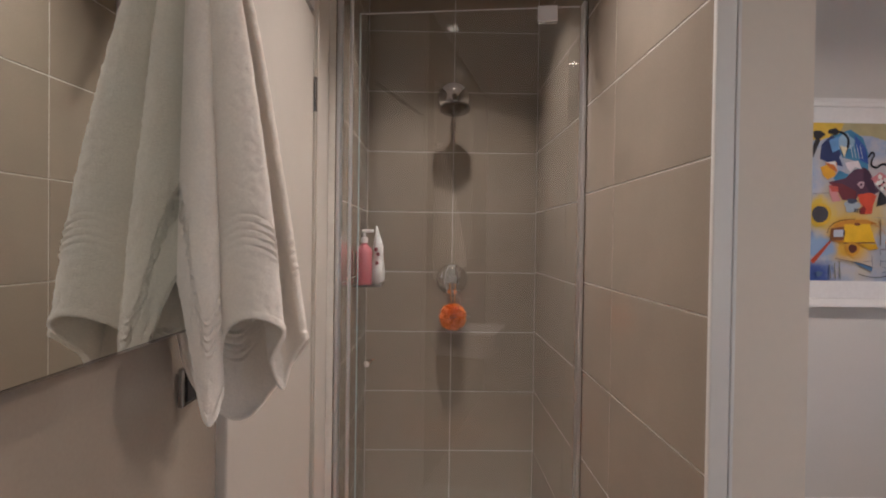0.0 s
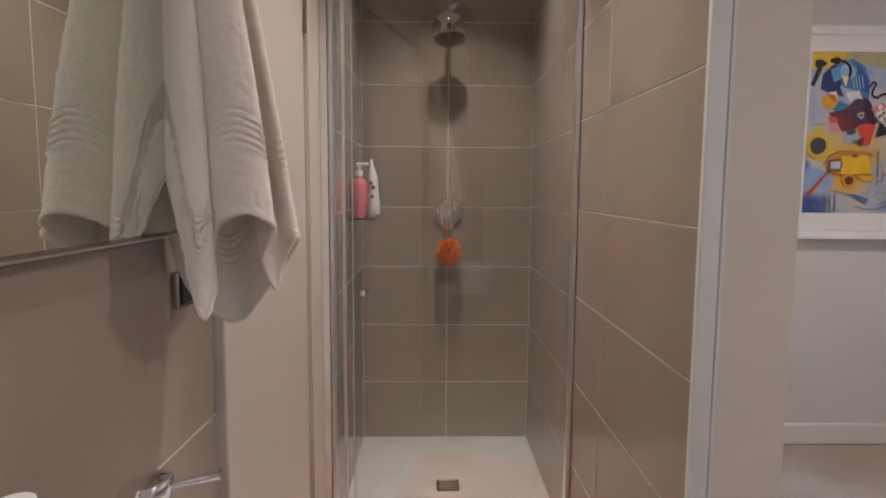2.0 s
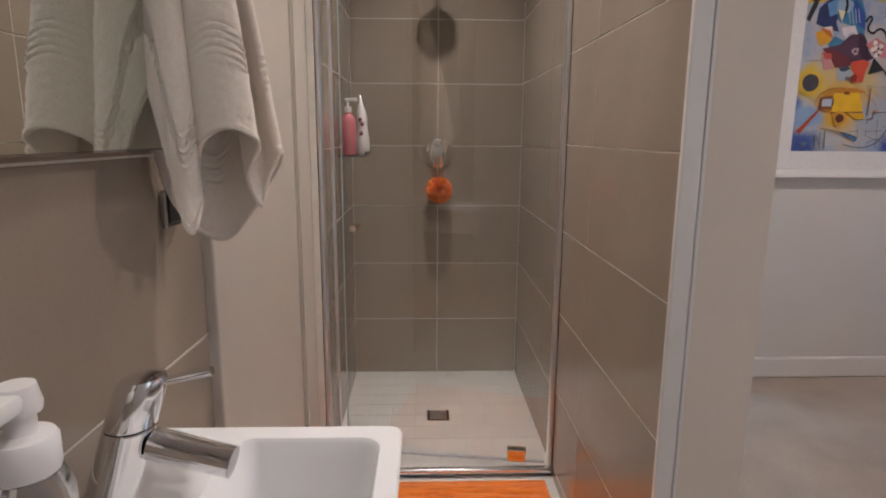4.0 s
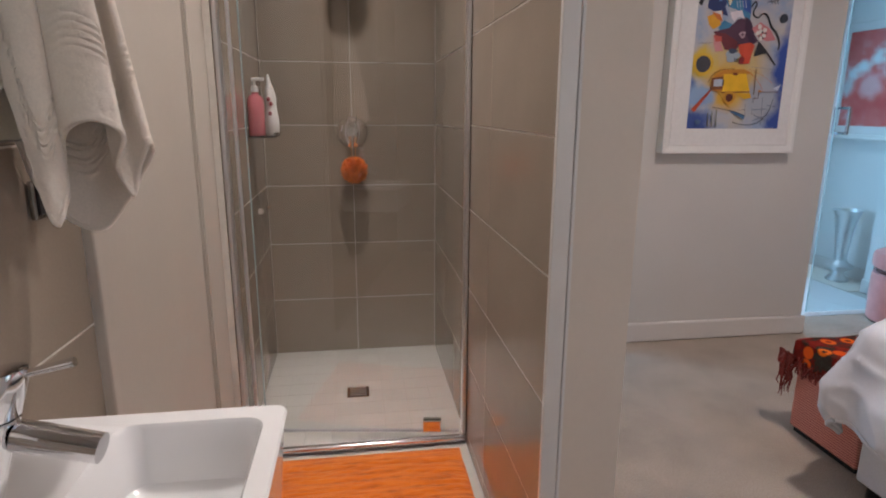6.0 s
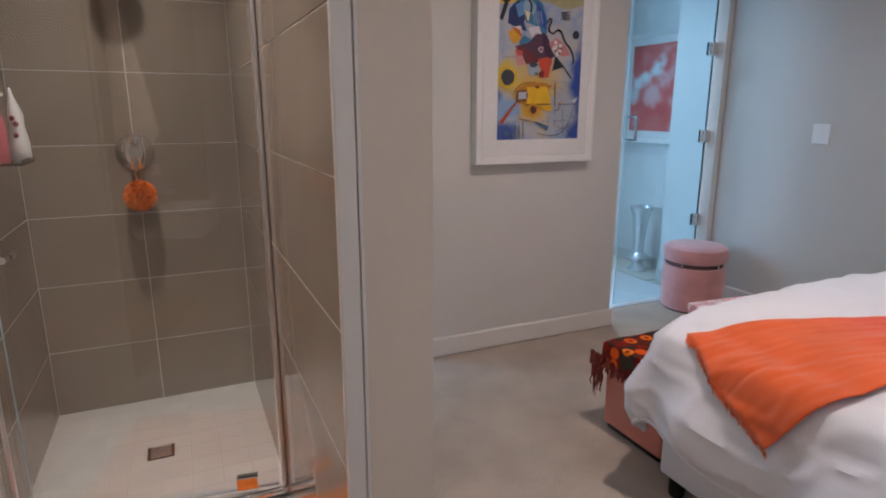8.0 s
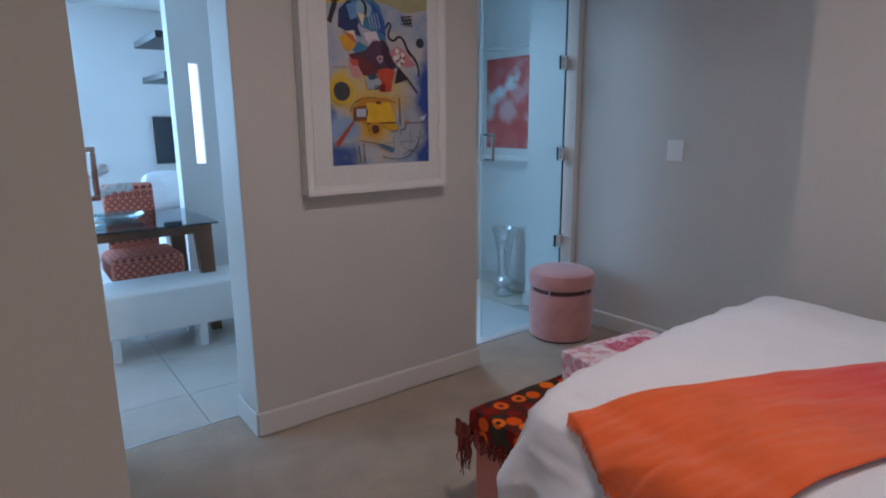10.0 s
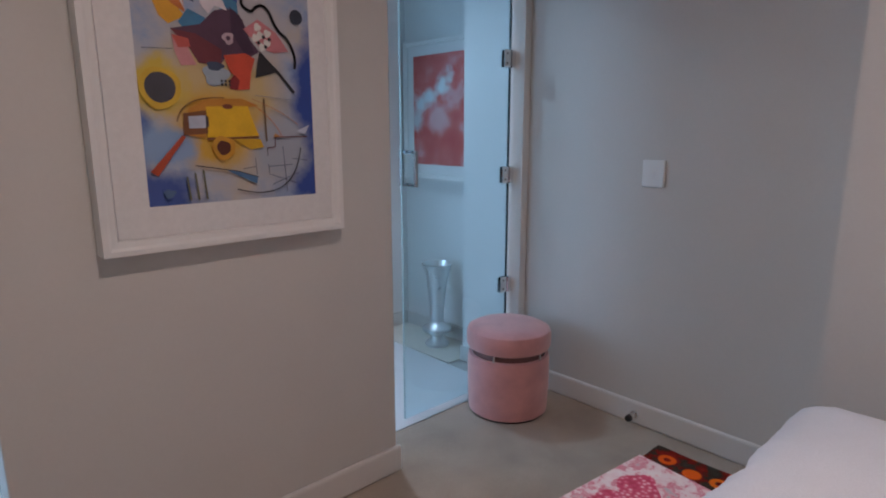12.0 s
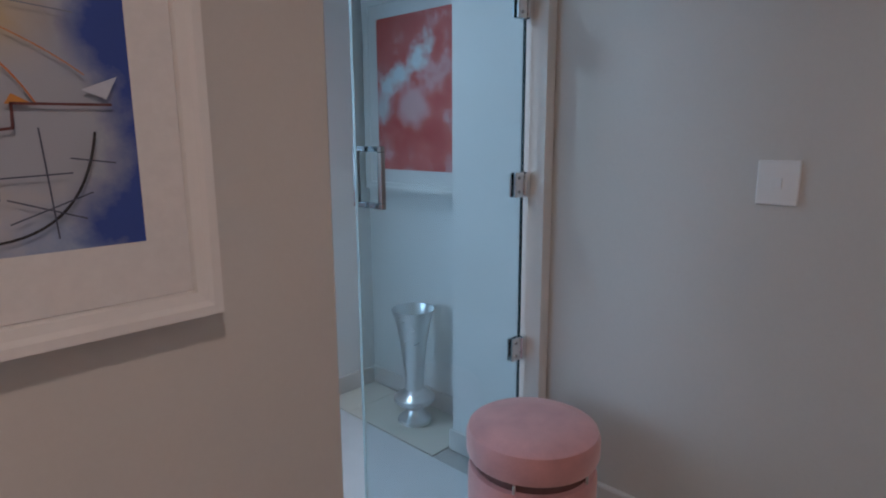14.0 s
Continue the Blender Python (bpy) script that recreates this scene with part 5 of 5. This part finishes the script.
def drape(a, b, lift):
    """A point of a cover over the bed: (a, b) run over the mattress top and past its edges, where the cover falls."""
    dx = (BX0 - a) if a < BX0 else (a - BX1 if a > BX1 else 0.0)
    dy = (b - BY1) if b > BY1 else 0.0
    sx = -1 if a < BX0 else 1
    cx, cy = min(max(a, BX0), BX1), min(b, BY1)
    d = (dx ** 10 + dy ** 10) ** 0.1
    puff = 0.020 * noise.noise(Vector((a * 2.3, b * 2.3, 1.0))) + 0.008 * noise.noise(Vector((a * 7, b * 7, 4.0)))
    crease = 0.011 * (1 - abs(noise.noise(Vector((a * 9, b * 5, 7.0))))) ** 6
    z = BZ + 0.075 + puff + lift
    # the top swells away from the edges
    inset = min(cx - BX0 + 0.02, BX1 - cx + 0.02, BY1 - cy + 0.02)
    z -= 0.030 * math.exp(-max(0.0, inset) / 0.08) + 0.055 * math.exp(-(cx - BX0) / 0.20)
    if d < 1e-6:
        return Vector((cx, cy, z))
    q = math.hypot(dx, dy)
    ux, uy = sx * dx / q, dy / q
    r = 0.11
    if d < r * math.pi / 2:
        out, drop = r * math.sin(d / r), r * (1 - math.cos(d / r))
    else:
        e = d - r * math.pi / 2
        ang = math.atan2(uy, ux) * 6 + cx * 11 + cy * 13
        fold = math.sin(ang + 1.2 * noise.noise(Vector((cx * 3, cy * 3, 0)))) * 0.025 * min(1.0, e / 0.12)
        out, drop = r + 0.16 * e + fold + 0.025 * math.sin(min(1.0, e / 0.28) * math.pi) - 0.9 * max(0.0, e - 0.22) ** 1.2, r + e
    out += lift + crease + 0.012 * noise.noise(Vector((cx * 6 + ux * 2, cy * 6 + uy * 2, drop * 7)))
    return Vector((cx + ux * out, cy + uy * out, z - drop))


def cover(a0, a1, b0, b1, na, nb, lift, warp, ripple=lambda a, b: 0.0):
    bm = bmesh.new()
    rows = []
    for i in range(na + 1):
        row = []
        for j in range(nb + 1):
            u, v = i / na, j / nb
            a, b = warp(u, v, a0 + (a1 - a0) * u, b0 + (b1 - b0) * v)
            row.append(bm.verts.new(drape(a, b, lift + ripple(a, b))))
        rows.append(row)
    for p, q in zip(rows, rows[1:]):
        for j in range(nb):
            bm.faces.new((p[j], q[j], q[j + 1], p[j + 1]))
    return bm


def duvet_warp(u, v, a, b):
    if a < BX0:
        a = BX0 - (BX0 - a) * (0.96 + 0.07 * math.sin(b * 7 + 0.5))
    return a, b


dv = thing("duvet", (2.10, 1.0, BZ), "puffy white cotton duvet draped over the bed", "duvet")
cl = part("cover", cover(BX0 - 0.46, BX1 + 0.40, BY0 + 0.02, BY1 + 0.42, 150, 190, 0.0, duvet_warp), M_DUVET, dv, "", True)
md = cl.modifiers.new("thickness", "SOLIDIFY")
md.thickness, md.offset = 0.02, -1.0
hem = bmesh.new()
edge = [duvet_warp(0, 0, BX0 - 0.46, BY0 + 0.02 + (BY1 + 0.40 - BY0) * k / 120) for k in range(121)]
edge += [duvet_warp(0, 0, BX0 - 0.46 + (BX1 - BX0 + 0.86) * k / 90, BY1 + 0.42) for k in range(1, 91)]
pts = [drape(a, b, -0.004) for a, b in edge]
for p, q in zip(pts, pts[1:]):
    if (q - p).length > 1e-4:
        tube(hem, p, q, 0.009, seg=8, caps=False)
part("hem", hem, M_DUVET, dv, "rolled stitched edge", True)


def throw_warp(u, v, a, b):
    """The throw lies askew: its front edge slants away across the bed and its west end hangs in a point."""
    a = (1.81 + 0.22 * v) * (1 - u) + (BX1 + 0.30) * u
    front = 1.107 + 0.52 * (2.517 - a) + 0.20 * max(0.0, 2.30 - a)
    rear = 0.90 - 0.45 * (a - 2.08) if a > 2.08 else 0.90 + 0.555 * (2.08 - a)
    return a + 0.006 * math.sin(v * 9), rear + (front - rear) * v + 0.008 * math.sin(a * 13) * v


def throw_ripple(a, b):
    """Soft furrows that run the length of the throw."""
    across, along_ = b + 0.5 * a, a - 0.5 * b
    return 0.010 * max(0.0, noise.noise(Vector((across * 13, along_ * 2.2, 9.0)))) + 0.003 * noise.noise(Vector((across * 40, along_ * 9, 3.0)))


tr = thing("bed_throw", (2.10, 1.20, BZ), "orange woollen throw lying askew over the duvet", "throw")
cl = part("cloth", cover(0, 1, 0, 1, 150, 70, 0.014, throw_warp, throw_ripple), M_ORANGE, tr, "orange cloth turning red", True)
md = cl.modifiers.new("thickness", "SOLIDIFY")
md.thickness, md.offset = 0.006, 1.0
random.seed(8)
fr = bmesh.new()
for k in range(150):
    a, b = throw_warp(0.0, (k + 0.5) / 150, 0, 0)
    p = drape(a + 0.004, b, 0.017)
    q = drape(a - random.uniform(0.016, 0.026), b - 0.012 + random.uniform(-0.008, 0.008), 0.012)
    tube(fr, p, q, 0.0026, 0.0012, 5, False)
part("fringe", fr, M_ORANGE, tr, "short orange wool fringe")

# hall: silver vase
va = thing("floor_vase", (4.165, 3.985, FLOOR), "tall silver trumpet vase on the hall floor", "vase")
prof = [(0, 0), (0.0775, 0), (0.0825, 0.008), (0.0800, 0.022), (0.0500, 0.045), (0.0400, 0.070), (0.0500, 0.088), (0.0850, 0.100), (0.1000, 0.116), (0.0975, 0.132), (0.0625, 0.150), (0.0450, 0.172), (0.0475, 0.26), (0.0625, 0.40), (0.0800, 0.50), (0.0963, 0.555), (0.1050, 0.572), (0.0988, 0.572), (0.0750, 0.49), (0.0562, 0.38), (0.0375, 0.20), (0, 0.19)]
local("body", lathe(prof, (0, 0, 0), 48), M_SILVER, va, "", True)


# ---- living room, seen through the open glass door ----
bc = thing("white_bench", (0.95, 4.325, FLOOR), "long white upholstered bench on pale legs", "bench")
M_WHITELEATHER = Mat("white leather", (0.80, 0.80, 0.79), 0.45).vary(0.03, 5, 90, 0.03).bump(120, 0.1, 0.001).m
local("seat", solid(0.0, 1.32, 0.0, 0.44, 0.15, 0.420, 0.02, 4), M_WHITELEATHER, bc, "", True)
for x in (0.36, 0.87):
    for y in (0.02, 0.37):
        local("leg", solid(x, x + 0.045, y, y + 0.03, 0.0, 0.1495, 0.004), M_WHITELEATHER, bc, "pale bench leg")

dt = thing("dining_table", (0.60, 4.58, FLOOR), "glass-topped dining table with brown wooden legs", "table")
gt = local("table_top", solid(0.0, 1.46, 0.0, 0.90, 0.758, 0.772, 0.004), sheet_glass("grey table glass", (0.42, 0.47, 0.50)), dt, "smoked glass top")
for y in (0.03, 0.82):
    local("rail", solid(0.05, 1.42, y, y + 0.05, 0.70, 0.7575, 0.004), M_WOOD, dt, "brown wooden rail")
for x0 in (0.05, 1.31):
    for y0 in (0.03, 0.80):
        bm = solid(x0, x0 + 0.11, y0, y0 + 0.07, 0.0, 0.6995, 0.006)
        for v in bm.verts:
            if v.co.z < 0.2:
                v.co.x = x0 + 0.055 + (v.co.x - x0 - 0.055) * 0.65 + (0.03 if x0 > 1 else -0.03)
        local("leg", bm, M_WOOD, dt, "tapered brown wooden leg")


def dining_chair():
    c = thing("dining_chair", pose(1.70, 5.40, FLOOR), "dining chair in scalloped coral fabric", "chair", "chairs round the dining table")
    bm = solid(-0.255, 0.255, -0.26, 0.22, 0.29, 0.485, 0.06, 5)
    local("seat", bm, M_CHAIR, c, "", True)
    bm = solid(-0.185, 0.175, 0.18, 0.26, 0.42, 0.975, 0.03, 4)
    for v in bm.verts:
        v.co.y += 0.10 * max(0.0, v.co.z - 0.45)
    local("backrest", bm, M_CHAIR, c, "", True)
    for x in (-0.17, 0.17):
        for y in (-0.19, 0.19):
            local("leg", solid(x - 0.02, x + 0.02, y - 0.02, y + 0.02, 0.0, 0.2995, 0.004), M_DARKWOOD, c, "dark wooden leg")
    return c


c0 = dining_chair()
copy_thing(c0, pose(1.12, 5.44, FLOOR, 0, 0, 4))
copy_thing(c0, pose(0.62, 5.42, FLOOR))

# bowl, plate glass and flowers on the table
tz = FLOOR + 0.7725
bw = single("glass_bowl", lathe([(0, 0.004), (0.08, 0.004), (0.14, 0.02), (0.17, 0.045), (0.165, 0.046), (0.135, 0.026), (0.08, 0.010), (0, 0.010)], (1.52, 5.05, tz), 40), sheet_glass("pale aqua glass", (0.75, 0.90, 0.93)), "shallow aqua glass bowl on the table", "bowl")
gv = thing("flower_vase", (1.28, 4.98, tz), "clear vase of white orchids on the table", "vase of flowers")
local("vase", lathe([(0, 0.002), (0.045, 0.002), (0.05, 0.02), (0.035, 0.10), (0.04, 0.19), (0.036, 0.19), (0.03, 0.10), (0.042, 0.02), (0, 0.01)], (0, 0, 0), 32), sheet_glass("clear vase glass", (0.85, 0.92, 0.94)), gv, "", True)
random.seed(11)
st = bmesh.new()
M_PETAL = Mat("white orchid petal", (0.82, 0.80, 0.80), 0.5).vary(0.06, 30).m
for k in range(4):
    a = Vector((0, 0, 0.05))
    dirn = Vector((random.uniform(-0.5, 0.6), random.uniform(-0.4, 0.4), 1.0)).normalized()
    for q in range(7):
        b = a + dirn * 0.055
        tube(st, a, b, 0.003, seg=6)
        if q > 2:
            fb_ = bmesh.new()
            for w in range(5):
                an = w * 1.257 + k
                ctr = b + Vector((0.020 * math.cos(an), -0.012, 0.020 * math.sin(an)))
                bmesh.ops.create_uvsphere(fb_, u_segments=8, v_segments=5, radius=0.018, matrix=Matrix.Translation(ctr) @ Matrix.Diagonal((1.0, 0.35, 1.0, 1)))
            local("blossom", fb_, M_PETAL, gv, "white orchid blossom", True)
        a = b
        dirn = (dirn + Vector((0.10 if dirn.x > 0 else -0.10, 0, -0.16))).normalized()
local("stems", st, plain("green stems", (0.05, 0.10, 0.03)), gv, "thin green stems")

# floating shelves, wall screen, console and cushion
for z, x0, y0 in ((2.10, 2.08, 5.95), (1.79, 2.15, 6.10)):
    single("wall_shelf", solid(x0, 2.4985, y0, y0 + 0.90, z, z + 0.055, 0.003), M_DARKWOOD, "dark floating wall shelf", "shelf", False, "floating shelves")
tv = thing("wall_screen", pose(2.495, 7.4985, 0.985, 0, 0, 90), "thin dark flat screen on the wall", "screen")
local("casing", solid(-0.05, 0.0, 0.0, 0.195, 0.0, 0.50, 0.006), M_BLACK, tv)
local("display", solid(-0.0535, -0.0505, 0.015, 0.180, 0.02, 0.48), Mat("dark display", (0.02, 0.024, 0.03), 0.12).m, tv)
cn = thing("console", (2.02, 6.15, FLOOR), "dark low console against the side wall", "console")
local("top", solid(0.0, 0.478, 0.0, 1.2, 0.60, 0.64, 0.004), M_DARKWOOD, cn)
local("body", solid(0.02, 0.478, 0.02, 1.18, 0.0, 0.5995, 0.004), M_WALLW, cn, "pale console body")
bm = bmesh.new()
bmesh.ops.create_uvsphere(bm, u_segments=28, v_segments=18, radius=1.0)
for v in bm.verts:
    c = v.co
    c.x, c.z = math.copysign(abs(c.x) ** 0.6, c.x) * 0.21, math.copysign(abs(c.z) ** 0.6, c.z) * 0.19
    c.y = c.y * 0.09 + 0.012 * noise.noise(Vector((c.x * 14, 0, c.z * 14)))
bmesh.ops.rotate(bm, verts=bm.verts, matrix=Matrix.Rotation(radians(-14), 3, "X"))
bmesh.ops.translate(bm, verts=bm.verts, vec=(2.13, 6.36, FLOOR + 0.825))
M_SATIN = Mat("pale satin cushion", (0.70, 0.72, 0.74), 0.32).bump(16, 0.6, 0.02).m
single("cushion", bm, M_SATIN, "pale shiny satin cushion on the console", "cushion")


# ---- tiles ----
def tile_mesh(name, w, h, t, material, bevel=0.0012):
    """One tile: width along x, height along z, its face to -y, lower left corner at the origin."""
    bm = solid(0, w, 0, t, 0, h)
    es = [e for e in bm.edges if all(abs(v.co.y) < 1e-6 for v in e.verts)]
    bmesh.ops.bevel(bm, geom=es, offset=bevel, segments=1, affect="EDGES")
    return mesh_of(name, bm, material)


CACHE = {}


def lay(parent, w, h, t, material, m, name="tile"):
    key = (round(w, 4), round(h, 4), t, material.name)
    if key not in CACHE:
        CACHE[key] = tile_mesh(name, w, h, t, material)
    ob = new(name, CACHE[key])
    ob.parent = parent
    ob.matrix_parent_inverse = parent.matrix_world.inverted()
    ob.matrix_world = m
    return ob


GAP = 0.0034


def courses(z0, z1, lift=0.0, shift=0.0):
    """The heights between which the courses lie; lift moves one joint, shift all of them."""
    cuts = [z0] + [ROW0 + ROW * k + shift for k in range(-1, 12) if z0 + 0.03 < ROW0 + ROW * k + shift < z1 - 0.01] + [z1]
    cuts = [c + lift if abs(c - ROW0 - 3 * ROW) < 0.01 else c for c in cuts]
    return list(zip(cuts, cuts[1:]))


def tile_wall(wall, cuts, z0, z1, place, lift=0.0, shift=0.0):
    """Tiles between the cuts along a wall; place(s, e, z) gives, from its two ends, the pose of a tile's lower left corner."""
    for a, b in zip(cuts, cuts[1:]):
        for c, d in courses(z0, z1, lift, shift):
            lay(wall, b - a - GAP, d - c - GAP, 0.006, M_TILE, place(a + GAP / 2, b - GAP / 2, c + GAP / 2))


obs = bpy.data.objects
tile_wall(obs["wall_shower_back"], [SHX0, 0.348, SHX1], -0.003, TOP - 0.002, lambda s, e, z: pose(s, SHY1, z))
tile_wall(obs["wall_pier_backing"], [PIER_Y + 0.001, 1.733, SHY0], FLOOR + 0.002, TOP - 0.002, lambda s, e, z: pose(SHX1, e, z, 0, 0, -90), 0.0, 0.0235)
tile_wall(obs["wall_pier_backing"], [SHY0, 2.343, 2.953, SHY1], FLOOR + 0.002, TOP - 0.002, lambda s, e, z: pose(SHX1, e, z, 0, 0, -90), 0.0, 0.006)
tile_wall(obs["wall_shower_left"], [SHY0 - 0.038, 2.333, 2.943, SHY1], -0.003, TOP - 0.002, lambda s, e, z: pose(SHX0, s, z, 0, 0, 90))
tile_wall(obs["wall_west"], [-1.19, -0.79, -0.18, 0.43, 1.034], FLOOR + 0.002, TOP - 0.002, lambda s, e, z: WEST @ pose(-0.1195, s, z, 0, 0, 90), 0.0225)


def floor_tiles(floor, x0, x1, y0, y1, size, top, material, gap=0.004, ox=0.0, oy=0.0, name="tile"):
    nx, ny = math.ceil((x1 - x0 + ox) / size), math.ceil((y1 - y0 + oy) / size)
    for i in range(nx):
        for j in range(ny):
            a0, a1 = max(x0, x0 - ox + i * size), min(x1, x0 - ox + (i + 1) * size)
            b0, b1 = max(y0, y0 - oy + j * size), min(y1, y0 - oy + (j + 1) * size)
            if a1 - a0 > 0.02 and b1 - b0 > 0.02:
                lay(floor, a1 - a0 - gap, b1 - b0 - gap, 0.008, material, pose(a0 + gap / 2, b0 + gap / 2, top, -90, 0, 0))


floor_tiles(obs["floor_shower"], SHX0, SHX1, SHY0 + 0.004, SHY1, 0.1075, 0.0, M_MOSAIC, 0.003)
floor_tiles(obs["floor_bathroom"], -0.11, SHX1 - 0.001, 0.905, SHY0 - 0.034, 0.42, FLOOR + 0.005, M_BATHFLOOR, 0.004)
floor_tiles(obs["floor_living"], -1.19, 2.94, 3.246, 7.49, 0.6, FLOOR + 0.001, M_FLOORTILE, 0.003, 0.25, 0.2)
floor_tiles(obs["floor_hall"], 3.026, 3.99, 3.246, 4.486, 1.3, FLOOR + 0.001, M_HALLFLOOR, 0.003)
floor_tiles(obs["floor_hall"], 3.992, 4.326, 3.69, 4.486, 0.6, FLOOR + 0.004, M_NICHE, 0.003)
